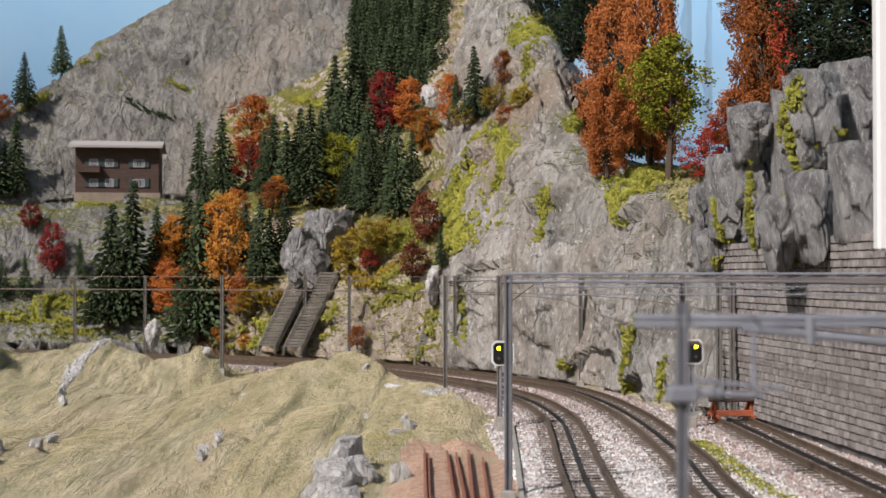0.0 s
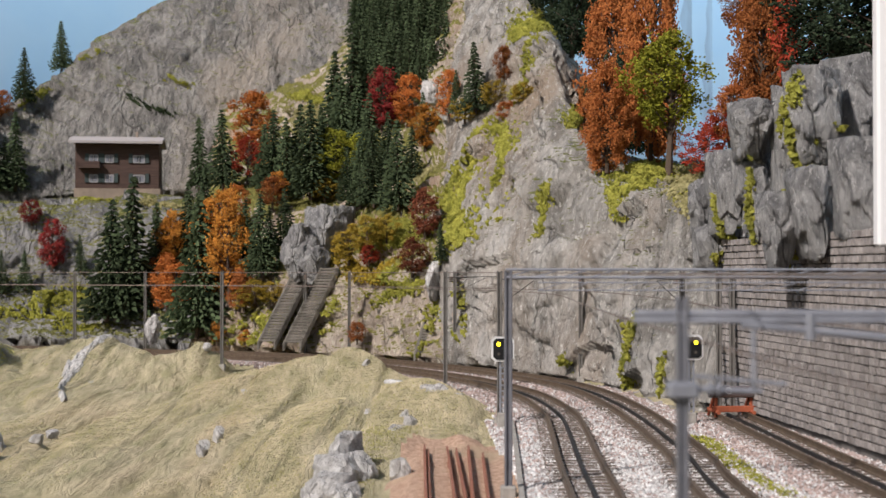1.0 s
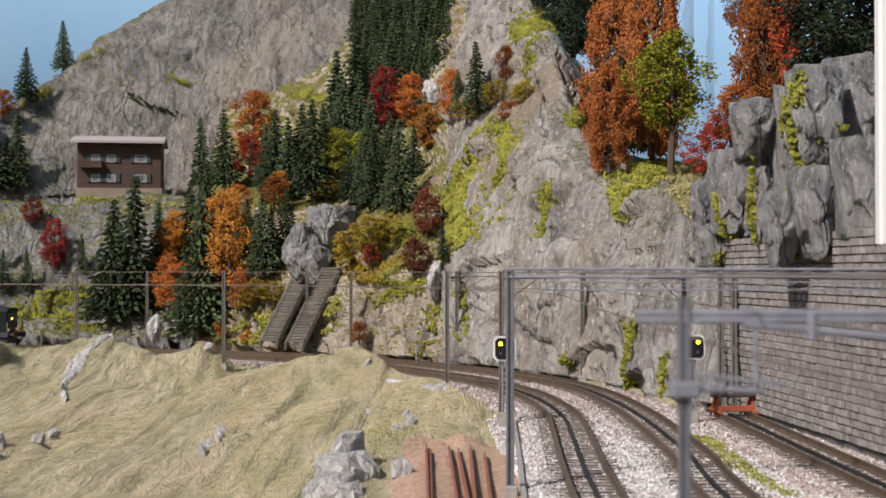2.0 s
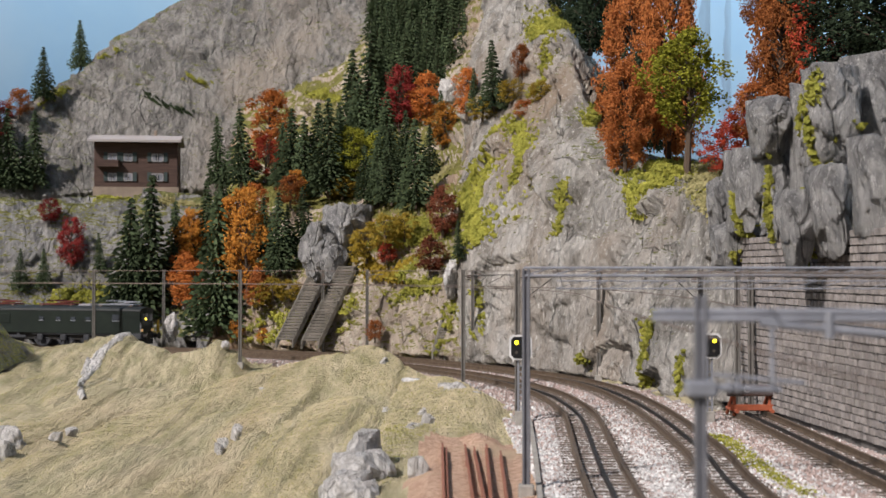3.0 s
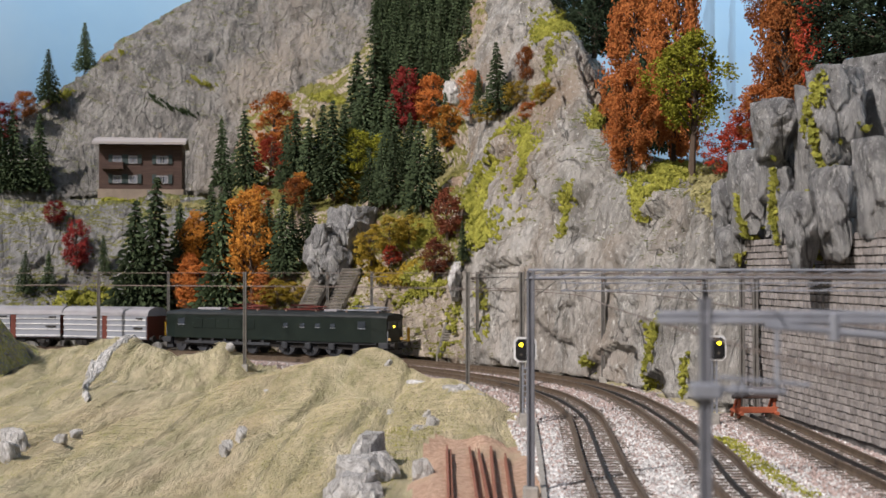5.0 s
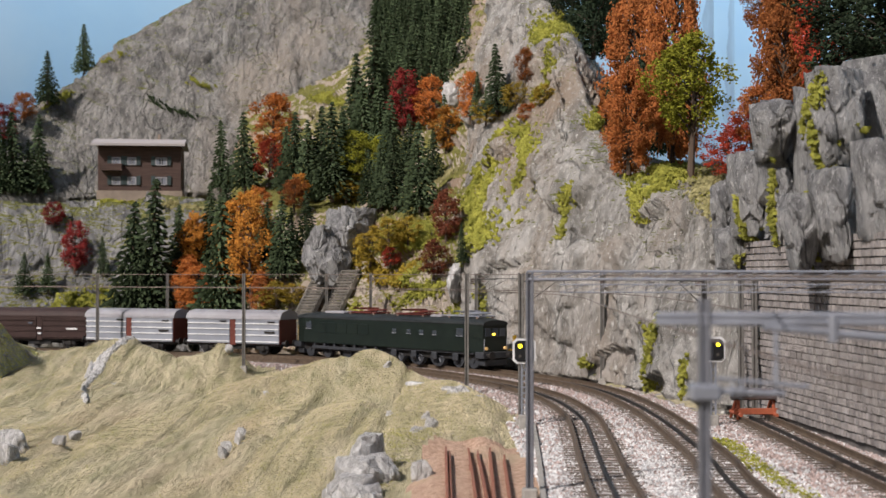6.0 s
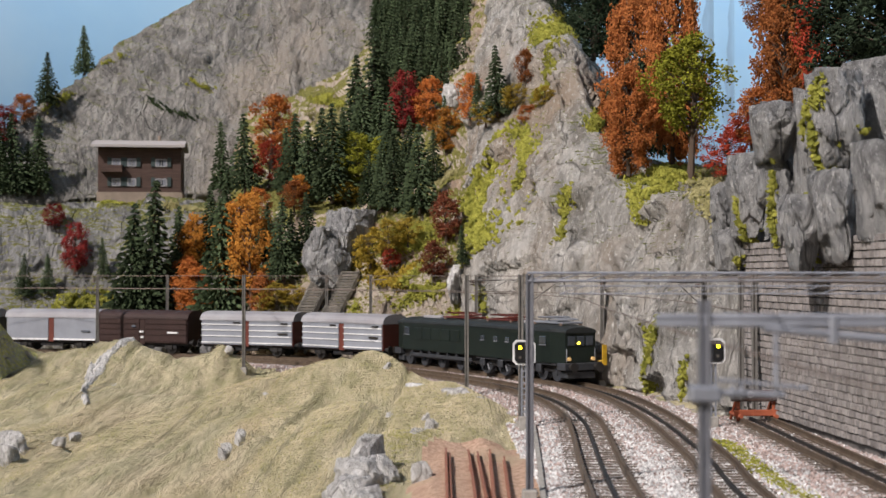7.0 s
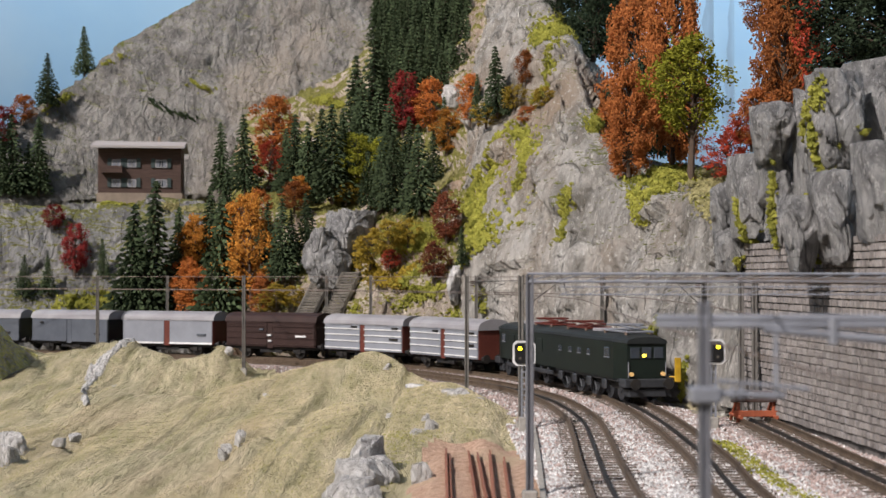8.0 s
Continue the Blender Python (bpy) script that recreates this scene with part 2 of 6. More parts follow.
M["mortar"] = material("mortar", (0.15, 0.138, 0.13), 0.95, scale=90)
M["stair_stone"] = material("stair_stone", (0.22, 0.20, 0.175), 0.95, scale=160, vary=0.3, spots=(0.13, 0.12, 0.10), bump=0.001, bump_scale=400)
M["buffer_red"] = material("buffer_red", (0.36, 0.10, 0.05), 0.6, scale=200)
M["rust_rail"] = material("rust_rail", (0.30, 0.13, 0.085), 0.8, scale=200)
M["signal_black"] = material("signal_black", (0.012, 0.012, 0.013), 0.5)
M["signal_white"] = material("signal_white", (0.80, 0.80, 0.80), 0.5)
M["signal_lamp"] = material("signal_lamp", (1.0, 0.80, 0.02), 0.3, emit=6.0)
M["signal_off"] = material("signal_off", (0.10, 0.09, 0.08), 0.2)
M["white_board"] = material("white_board", (0.80, 0.80, 0.80), 0.6, scale=10, spots=(0.74, 0.74, 0.74))
M["backdrop"] = material("backdrop", (0.34, 0.55, 0.74), 0.95, spots=(0.28, 0.48, 0.71), scale=1.6, stain=(0.40, 0.56, 0.70), stain_scale=2.2, stain_width=(0.5, 0.75), spec=0.05)
M["backdrop_dark"] = material("backdrop_dark", (0.20, 0.29, 0.39), 0.95, spots=(0.28, 0.44, 0.60), scale=9, stretch=(3, 1, 0.4))


# ---- builders ----
def mesh_of(bm, name, mat, smooth=False):
    me = bpy.data.meshes.new(name)
    bm.normal_update()
    bm.to_mesh(me)
    bm.free()
    me.materials.append(M[mat])
    if smooth:
        me.shade_smooth()
    return me


def part(name, bm, mat, parent, label="", smooth=False):
    """Links a bmesh as one mesh object under a thing or part."""
    ob = new(name, mesh_of(bm, name, mat, smooth))
    ob.parent = parent
    return tagged(ob, label)


def thing(name, label, category, group="", kind="", at=None):
    ob = new(name)
    ob.empty_display_size = 0.01
    if at is not None:
        ob.matrix_world = at
    return tagged(ob, label, category, group, kind)


def box(bm, x0, x1, y0, y1, z0, z1, bevel=0.0, m=None):
    r = bmesh.ops.create_cube(bm, size=1, matrix=Matrix.Translation(((x0 + x1) / 2, (y0 + y1) / 2, (z0 + z1) / 2)) @ Matrix.Diagonal((x1 - x0, y1 - y0, z1 - z0, 1)))
    vs = r["verts"]
    if bevel:
        es = list({e for v in vs for e in v.link_edges})
        q = bmesh.ops.bevel(bm, geom=es, offset=bevel, segments=1, affect="EDGES")
        vs = list({v for f in q["faces"] for v in f.verts} | {v for v in vs if v.is_valid})
    if m is not None:
        bmesh.ops.transform(bm, matrix=m, verts=vs)
    return bm


def rod(bm, a, b, r, r2=None, n=8):
    """A round bar from a to b."""
    a, b = Vector(a), Vector(b)
    d = b - a
    m = Matrix.Translation((a + b) / 2) @ d.to_track_quat("Z", "Y").to_matrix().to_4x4()
    bmesh.ops.create_cone(bm, cap_ends=True, segments=n, radius1=r, radius2=r if r2 is None else r2, depth=d.length, matrix=m)
    return bm


def disc_x(bm, x0, x1, y, z, r, n=20):
    return rod(bm, (x0, y, z), (x1, y, z), r, n=n)


def extruded(bm, profile, x0, x1):
    """A solid from a closed (y, z) outline, drawn out along x."""
    a = [bm.verts.new((x0, y, z)) for y, z in profile]
    b = [bm.verts.new((x1, y, z)) for y, z in profile]
    bm.faces.new(list(reversed(a)))
    bm.faces.new(b)
    for i in range(len(a)):
        j = (i + 1) % len(a)
        bm.faces.new((a[i], a[j], b[j], b[i]))
    bmesh.ops.recalc_face_normals(bm, faces=bm.faces)
    return bm


def spline(points, n, dims=3):
    """n points evenly spaced by length along a smooth curve through the given ones."""
    p = np.array(points, float)
    ext = np.vstack([2 * p[0] - p[1], p, 2 * p[-1] - p[-2]])
    out = []
    for i in range(len(p) - 1):
        a, b, c, d = ext[i:i + 4]
        for k in np.linspace(0, 1, 24, endpoint=False):
            out.append(0.5 * (2 * b + (c - a) * k + (2 * a - 5 * b + 4 * c - d) * k * k + (3 * b - a - 3 * c + d) * k ** 3))
    out.append(p[-1])
    out = np.array(out)
    s = np.concatenate([[0], np.cumsum(np.linalg.norm(np.diff(out, axis=0), axis=1))])
    return np.stack([np.interp(np.linspace(0, s[-1], n), s, out[:, i]) for i in range(out.shape[1])], 1)


def evenly(points, n):
    """n points along a rounded line, as many between each pair of guide points."""
    p = np.array(points, float)
    t = np.linspace(0, len(p) - 1, n)
    out = np.stack([np.interp(t, np.arange(len(p)), p[:, i]) for i in range(3)], 1)
    reach = max(1, int(0.32 * n / len(p)))
    pad = np.vstack([np.repeat(out[:1], reach, 0), out, np.repeat(out[-1:], reach, 0)])
    win = np.hanning(2 * reach + 3)[1:-1]
    win /= win.sum()
    return np.stack([np.convolve(pad[:, i], win, "valid") for i in range(3)], 1)


def sheet(name, rows, nu, nv, mat, rough=0.02, scale=9.0, ridge=0.6, strata=(0.5, 0.2), seed=0, thick=0.02, label="", category="rock face", keep_edge=0.0):
    """A rock face through a few guide lines, from its foot up to its crest and over it, broken up by ridged noise along slanting strata."""
    lines = np.array([evenly(r, nu) for r in rows])
    grid = np.array([evenly(lines[:, i], nv) for i in range(nu)])          # nu x nv x 3
    du, dv = np.gradient(grid, axis=0), np.gradient(grid, axis=1)
    nrm = np.cross(du, dv)
    nrm /= np.linalg.norm(nrm, axis=2, keepdims=True) + 1e-9
    for _ in range(90):      # outward ways that change gently, so that sharp turns do not crumple
        p = np.pad(nrm, ((1, 1), (1, 1), (0, 0)), mode="edge")
        nrm = (p[:-2, 1:-1] + p[2:, 1:-1] + p[1:-1, :-2] + p[1:-1, 2:]) / 4
    size = np.linalg.norm(nrm, axis=2, keepdims=True) + 1e-9
    nrm = nrm / size * np.clip(size, 0, 1) ** 5
    out = grid.copy()
    off = Vector((seed * 7.3, seed * 3.1, seed * 5.7))
    for i in range(nu):
        for j in range(nv):
            q = Vector(grid[i, j])
            w = Vector((q.x + strata[0] * q.z, q.y, q.z * strata[1] + 0.35 * q.z)) * scale + off
            big = noise.fractal(w * 0.6, 0.9, 2.1, 3)
            _, cells = noise.voronoi(w * 1.5 + Vector((big, big, big)) * 0.35)
            c = cells[0]
            tilt = Vector((noise.cell(c * 9.1) - 0.5, 0, noise.cell(c * 5.3 + off) - 0.5))
            slab = tilt.dot(w * 1.5 - c) * 1.5 + (noise.cell(c * 3.7) - 0.5) * 0.7
            _, cells = noise.voronoi(w * 4.5 + Vector((big, big, big)))
            c = cells[0]
            chip = Vector((noise.cell(c * 9.1) - 0.5, 0, noise.cell(c * 5.3 + off) - 0.5)).dot(w * 4.5 - c) * 0.55 + (noise.cell(c * 3.7) - 0.5) * 0.3
            crag = 1 - abs(noise.noise(w * 1.3 + Vector((big, big, 0)) * 0.5)) * 2
            fine = noise.ridged_multi_fractal(w * 9.0, 0.9, 2.2, 4, 1.0, 2.0) - 1.0
            d = big * 0.35 + ridge * (crag * 0.22 + slab * 0.38 + chip * 0.30) + fine * 0.13
            out[i, j] += nrm[i, j] * d * rough
    verts = [tuple(v) for v in out.reshape(-1, 3)]
    faces = [(i * nv + j, (i + 1) * nv + j, (i + 1) * nv + j + 1, i * nv + j + 1) for i in range(nu - 1) for j in range(nv - 1)]
    me = bpy.data.meshes.new(name)
    me.from_pydata(verts, [], faces)
    me.materials.append(M[mat])
    me.shade_smooth()
    ob = new(name, me)
    solid = ob.modifiers.new("thickness", "SOLIDIFY")
    solid.thickness, solid.offset = thick, -1
    return tagged(ob, label, category, kind="structure"), out


# ---- plan of the tracks (metres, seen from above) ----
OUTER = [(-1.55, 1.4), (-0.75, 1.3), (-0.36, 1.2448), (-0.2989, 1.217), (-0.2198, 1.1817), (-0.1597, 1.1557), (-0.1109, 1.1274), (-0.0637, 1.0893), (-0.0192, 1.0401), (0.0211, 0.9793), (0.0497, 0.9281), (0.0716, 0.877), (0.0849, 0.8349), (0.0948, 0.7792), (0.0995, 0.71), (0.1005, 0.64), (0.0992, 0.576), (0.0968, 0.51), (0.0912, 0.44), (0.086, 0.3), (0.082, 0.1), (0.08, -0.3)]
INNER = [(-1.56, 1.36), (-0.7676, 1.2609), (-0.378, 1.2058), (-0.2992, 1.1736), (-0.2073, 1.1316), (-0.1281, 1.0878), (-0.0632, 1.0275), (-0.0108, 0.9518), (0.0298, 0.8691), (0.0505, 0.800), (0.0605, 0.742), (0.0645, 0.66), (0.0615, 0.59), (0.0565, 0.51), (0.0528, 0.44), (0.047, 0.3), (0.042, 0.1), (0.04, -0.3)]
SIDING = [(0.1437, 0.662), (0.1437, 0.58), (0.1437, 0.50), (0.1445, 0.40), (0.147, 0.25), (0.150, 0.0), (0.152, -0.3)]
OUT_LINE, IN_LINE, SIDE_LINE = spline(OUTER, 1200), spline(INNER, 1200), spline(SIDING, 400)
OUT_LEN = np.concatenate([[0], np.cumsum(np.linalg.norm(np.diff(OUT_LINE, axis=0), axis=1))])
GAUGE = 0.0145


def value_noise(x, y, size, seed):
    """Smooth random values over the plan, with features of the given size."""
    g = np.random.RandomState(seed).rand(256, 256)
    u, v = x / size, y / size
    i, j = np.floor(u).astype(int), np.floor(v).astype(int)
    a, b = u - i, v - j
    a, b = a * a * (3 - 2 * a), b * b * (3 - 2 * b)
    at = lambda p, q: g[p % 256, q % 256]
    return (at(i, j) * (1 - a) + at(i + 1, j) * a) * (1 - b) + (at(i, j + 1) * (1 - a) + at(i + 1, j + 1) * a) * b


# guide heights of the meadow and the ground round it
HEIGHTS = [(-0.2981, 1.06, 0.0061), (-0.2769, 1.06, -0.0032), (-0.2643, 1.06, 0.0095), (-0.2471, 1.05, 0.0214), (-0.224, 1.05, 0.0184), (-0.2092, 1.06, 0.0061), (-0.1935, 1.06, -0.0108), (-0.1762, 0.97, -0.0128), (-0.1762, 1.04, 0.0056), (-0.1589, 1.03, 0.016), (-0.1426, 1.02, -0.0055), (-0.1023, 0.97, 0.0007), (-0.0684, 0.93, 0.0089), (-0.0524, 0.91, 0.0159), (-0.0327, 0.87, 0.0042), (-0.0077, 0.8, 0.0008),
           (0.0138, 0.75, 0.0042), (0.0331, 0.715, 0.0036), (-0.0066, 0.69, 0.0008), (0.0163, 0.62, -0.0008), (-0.01, 0.57, -0), (-0.3069, 0.98, 0.0059), (-0.3461, 0.98, 0.0059),
           (-0.2476, 0.92, -0.0052), (-0.2063, 0.9, -0.0072), (-0.1833, 0.8, -0.0151), (-0.1162, 0.8, -0.0119), (-0.0558, 0.76, -0.0066), (-0.2197, 0.74, -0.018), (-0.1688, 0.54, -0.0202), (-0.1257, 0.54, -0.0202), (-0.0796, 0.52, -0.0171), (-0.042, 0.47, -0.0092), (-0.1961, 0.5, -0.0169),
           (-0.01, 0.53, -0.004), (0.02, 0.47, -0.003), (-0.01, 0.41, -0.004), (0.1, 0.3, -0.004), (0.2, 0.6, -0.004), (0.3, 0.2, -0.004), (0.0, 1.2, 0.0), (-0.6, 1.4, 0.0), (0.3, 1.1, 0.0), (0.05, 0.0, -0.006), (-0.3, 0.1, -0.1)]
HP = np.array(HEIGHTS)


def spread(d):
    return np.where(d > 1e-9, d * d * np.log(d + 1e-12), 0)


K = spread(np.linalg.norm(HP[:, None, :2] - HP[None, :, :2], axis=2)) + np.eye(len(HP)) * 2e-6
one = np.hstack([np.ones((len(HP), 1)), HP[:, :2]])
SOLVED = np.linalg.solve(np.block([[K, one], [one.T, np.zeros((3, 3))]]), np.concatenate([HP[:, 2], np.zeros(3)]))


def to_tracks(x, y):
    best = np.full(x.shape, 9.0)
    for line in (OUT_LINE[::6], IN_LINE[::6], SIDE_LINE[::6]):
        for px, py in line:
            best = np.minimum(best, np.hypot(x - px, y - py))
    return best


def furrows(x, y):
    """Raked grooves that run slanting down the meadow."""
    fine = np.clip(1 - np.abs(value_noise(x - 0.02 * y + 5, y * 0.10 + 5, 0.0135, 4) - 0.5) * 6, 0, 1)
    wide = np.clip(1 - np.abs(value_noise(x - 0.04 * y + 8, y * 0.13 + 5, 0.040, 14) - 0.5) * 5, 0, 1)
    return fine, wide


def ground_height(x, y, d):
    z = sum(SOLVED[i] * spread(np.hypot(x - HP[i, 0], y - HP[i, 1])) for i in range(len(HP)))
    z = z + SOLVED[-3] + SOLVED[-2] * x + SOLVED[-1] * y
    z = np.clip(z, -0.14, 0.06)
    furrow, furrow2 = furrows(x, y)
    z = z + (value_noise(x + 9, y + 9, 0.05, 1) - 0.5) * 0.004 - furrow * 0.0042 - furrow2 * 0.0026 + (value_noise(x + 9, y + 9, 0.008, 2) - 0.5) * 0.002
    behind = (x < 0.1) & (y > np.interp(x, OUT_LINE[:760, 0], OUT_LINE[:760, 1]))
    beside = (y < 0.75) & (x > np.interp(y, IN_LINE[::-1, 1], IN_LINE[::-1, 0]))
    z = np.where(behind | beside, np.minimum(z, -0.005), z)
    level = np.clip((x + 0.014) / 0.012, 0, 1) * np.clip((0.055 - x) / 0.01, 0, 1) * np.clip((0.56 - y) / 0.02, 0, 1)
    z = z * (1 - level) + np.clip(z, -0.0045, -0.003) * level
    w = np.clip((d - 0.024) / 0.022, 0, 1)
    w = w * w * (3 - 2 * w)
    bed = -0.0028 - 0.003 * np.clip((d - 0.014) / 0.02, 0, 1)
    return bed * (1 - w) + z * w


GRID_X = np.concatenate([np.arange(-1.75, -0.5, 0.02), np.arange(-0.5, -0.36, 0.004), np.arange(-0.36, 0.06, 0.0022), np.arange(0.06, 0.3, 0.004), np.arange(0.3, 1.0, 0.02)])
GRID_Y = np.concatenate([np.arange(-0.5, 0.3, 0.02), np.arange(0.3, 1.3, 0.0035), np.arange(1.3, 1.7, 0.02)])


def make_ground():
    gx, gy = GRID_X, GRID_Y
    x, y = np.meshgrid(gx, gy, indexing="ij")
    d = to_tracks(x, y)
    z = ground_height(x, y, d)
    ny = len(gy)
    verts = np.stack([x, y, z], 2).reshape(-1, 3)
    faces = [(i * ny + j, (i + 1) * ny + j, (i + 1) * ny + j + 1, i * ny + j + 1) for i in range(len(gx) - 1) for j in range(ny - 1)]
    me = bpy.data.meshes.new("ground")
    me.from_pydata(verts.tolist(), [], faces)
    for key in ("turf", "ballast", "soil"):
        me.materials.append(M[key])
    edge = d + (value_noise(x + 3, y + 3, 0.012, 7) - 0.5) * 0.012
    soil = (x > -0.008 + (value_noise(x + 2, y, 0.03, 8) - 0.5) * 0.02) & (x < 0.05) & (y < 0.56) & (y > 0.2)
    kind = np.where(edge < 0.027, 1, np.where(soil, 2, 0))
    right = (x > 0.03) & (y < 0.66)
    kind = np.where(right & (kind != 1), 1, kind)
    kind = np.where((x > -0.004 + (value_noise(x + 2, y, 0.02, 8) - 0.5) * 0.012) & (x < 0.032) & (y < 0.55 - x * 0.3) & (y > 0.2), 2, kind)
    me.polygons.foreach_set("material_index", kind[:-1, :-1].reshape(-1).astype(np.int32))
    me.shade_smooth()
    tagged(new("ground", me), "straw-coloured meadow hill with ballast and reddish soil", "ground", kind="structure")
    return x, y, z, kind, d


GX, GY, GZ, GKIND, GDIST = make_ground()


def height_at(px, py):
    i = int(np.clip(np.searchsorted(GRID_X, px), 0, len(GRID_X) - 1))
    j = int(np.clip(np.searchsorted(GRID_Y, py), 0, len(GRID_Y) - 1))
    return float(GZ[i, j])


# ---- painted backdrop, white board ----
def make_backdrop():
    pts = [(-2.0, 0.4), (-1.95, 1.6), (-1.3, 2.15), (0.0, 2.3), (0.7, 2.1), (1.0, 1.3), (1.0, 0.2)]
    line = spline(pts, 60)
    bm = bmesh.new()
    low = [bm.verts.new((x, y, -0.2)) for x, y in line]
    top = [bm.verts.new((x, y, 1.2)) for x, y in line]
    for i in range(len(line) - 1):
        bm.faces.new((low[i], top[i], top[i + 1], low[i + 1]))
    ob = new("backdrop", mesh_of(bm, "backdrop", "backdrop", True))
    s = ob.modifiers.new("thickness", "SOLIDIFY")
    s.thickness = 0.01
    tagged(ob, "pale blue painted sky backdrop board", "backdrop", kind="structure")
    for px, top, wide in ((0.425, 0.62, 0.032), (0.458, 0.55, 0.026), (0.398, 0.50, 0.022)):      # firs painted on the board
        bm = bmesh.new()
        rng = random.Random(int(px * 1000))
        y = float(np.interp(px, line[:, 0][20:50], line[:, 1][20:50])) - 0.012
        left, right = [], []
        for k in range(15):
            z, half = 0.20 + (top - 0.20) * k / 14, wide * (1 - k / 15) * (1.0 if k % 2 else 0.6) * rng.uniform(0.8, 1.1)
            left.append(bm.verts.new((px - half, y, z)))
            right.append(bm.verts.new((px + half, y, z)))
        for k in range(14):
            bm.faces.new((left[k], right[k], right[k + 1], left[k + 1]))
        tagged(new("backdrop", mesh_of(bm, "backdrop", "backdrop_dark")), "slim grey-blue fir painted on the sky board", "backdrop", kind="structure")
    bm = bmesh.new()
    box(bm, 0.1553, 0.2, 0.478, 0.484, 0.0735, 0.40, 0.001)
    tagged(new("trim", mesh_of(bm, "trim", "white_board")), "plain white painted edge board", "board", kind="structure")


make_backdrop()

# ---- rock faces ----
mountain, P1 = sheet("mountain", [
    [(-0.4948, 1.5, 0.1364), (-0.4492, 1.55, 0.1419), (-0.3741, 1.6, 0.1476), (-0.2491, 1.62, 0.1551), (-0.1077, 1.64, 0.1891), (0.0753, 1.62, 0.1876)],
    [(-0.4961, 1.56, 0.1893), (-0.4569, 1.62, 0.2136), (-0.3798, 1.68, 0.2663), (-0.2648, 1.72, 0.2918), (-0.0993, 1.72, 0.2988), (0.0791, 1.7, 0.3165)],
    [(-0.4831, 1.62, 0.2448), (-0.4526, 1.7, 0.296), (-0.3857, 1.8, 0.3762), (-0.2719, 1.86, 0.46), (-0.1099, 1.9, 0.5298), (0.0886, 1.9, 0.5605)],
    [(-0.5439, 1.8, 0.2576), (-0.4877, 1.86, 0.3066), (-0.4099, 1.95, 0.3888), (-0.2923, 2, 0.4817), (-0.1169, 2.02, 0.551), (0.0942, 2.02, 0.5837)]],
    260, 200, "rock_far", 0.015, 9, 0.7, (0.7, 0.2), 1, label="grey-beige painted plaster mountain side with grassy ledges", category="mountain")
terrace, P2 = sheet("terrace_slope", [
    [(-0.4732, 1.31, 0.0006), (-0.3789, 1.31, 0.0001), (-0.3149, 1.305, -0.0002), (-0.2475, 1.28, 0.0001), (-0.1761, 1.245, -0.0001)],
    [(-0.4843, 1.34, 0.0484), (-0.3893, 1.345, 0.0483), (-0.3272, 1.355, 0.0482), (-0.2603, 1.345, 0.0483), (-0.1861, 1.315, 0.0487)],
    [(-0.492, 1.36, 0.1134), (-0.397, 1.37, 0.1138), (-0.3336, 1.38, 0.1141), (-0.2654, 1.37, 0.1138), (-0.1941, 1.37, 0.1083)],
    [(-0.5066, 1.4, 0.1362), (-0.4087, 1.41, 0.1355), (-0.3409, 1.41, 0.1344), (-0.2732, 1.41, 0.1344), (-0.1998, 1.41, 0.1344)],
    [(-0.75, 1.66, 0.136), (-0.5, 1.66, 0.135), (-0.38, 1.66, 0.134), (-0.25, 1.66, 0.134), (-0.1, 1.66, 0.14)]],
    180, 160, "rock_cool", 0.016, 11, 0.7, (0.3, 0.9), 2, label="grey rock terrace with tufts below the house", category="rock terrace")
slope, P3 = sheet("forest_slope", [
    [(-0.2026, 1.255, -0.0017), (-0.1490, 1.227, -0.003), (-0.0855, 1.162, -0.003), (-0.0283, 1.107, -0.003), (0.0273, 1.035, -0.003)],
    [(-0.2149, 1.33, 0.0592), (-0.1448, 1.275, 0.0594), (-0.0787, 1.2, 0.0597), (-0.0198, 1.125, 0.0601), (0.0319, 1.05, 0.0646)],
    [(-0.2229, 1.45, 0.1457), (-0.1309, 1.34, 0.1261), (-0.0537, 1.29, 0.1239), (-0.0019, 1.21, 0.1372), (0.0488, 1.15, 0.1659)],
    [(-0.2337, 1.56, 0.1893), (-0.1453, 1.55, 0.2103), (-0.0625, 1.5, 0.2237), (0.0091, 1.42, 0.2409), (0.0614, 1.32, 0.2603)],
    [(-0.2451, 1.68, 0.2494), (-0.1307, 1.68, 0.2933), (-0.0553, 1.64, 0.3539), (0.0286, 1.55, 0.3817), (0.085, 1.45, 0.3846)],
    [(-0.2699, 1.85, 0.2867), (-0.1439, 1.85, 0.3313), (-0.0607, 1.8, 0.3965), (0.0323, 1.75, 0.4296), (0.0968, 1.65, 0.4354)]],
    200, 220, "rock_warm", 0.016, 11, 0.7, (0.4, 0.4), 3, label="steep wooded slope with ochre rock and turf", category="slope")
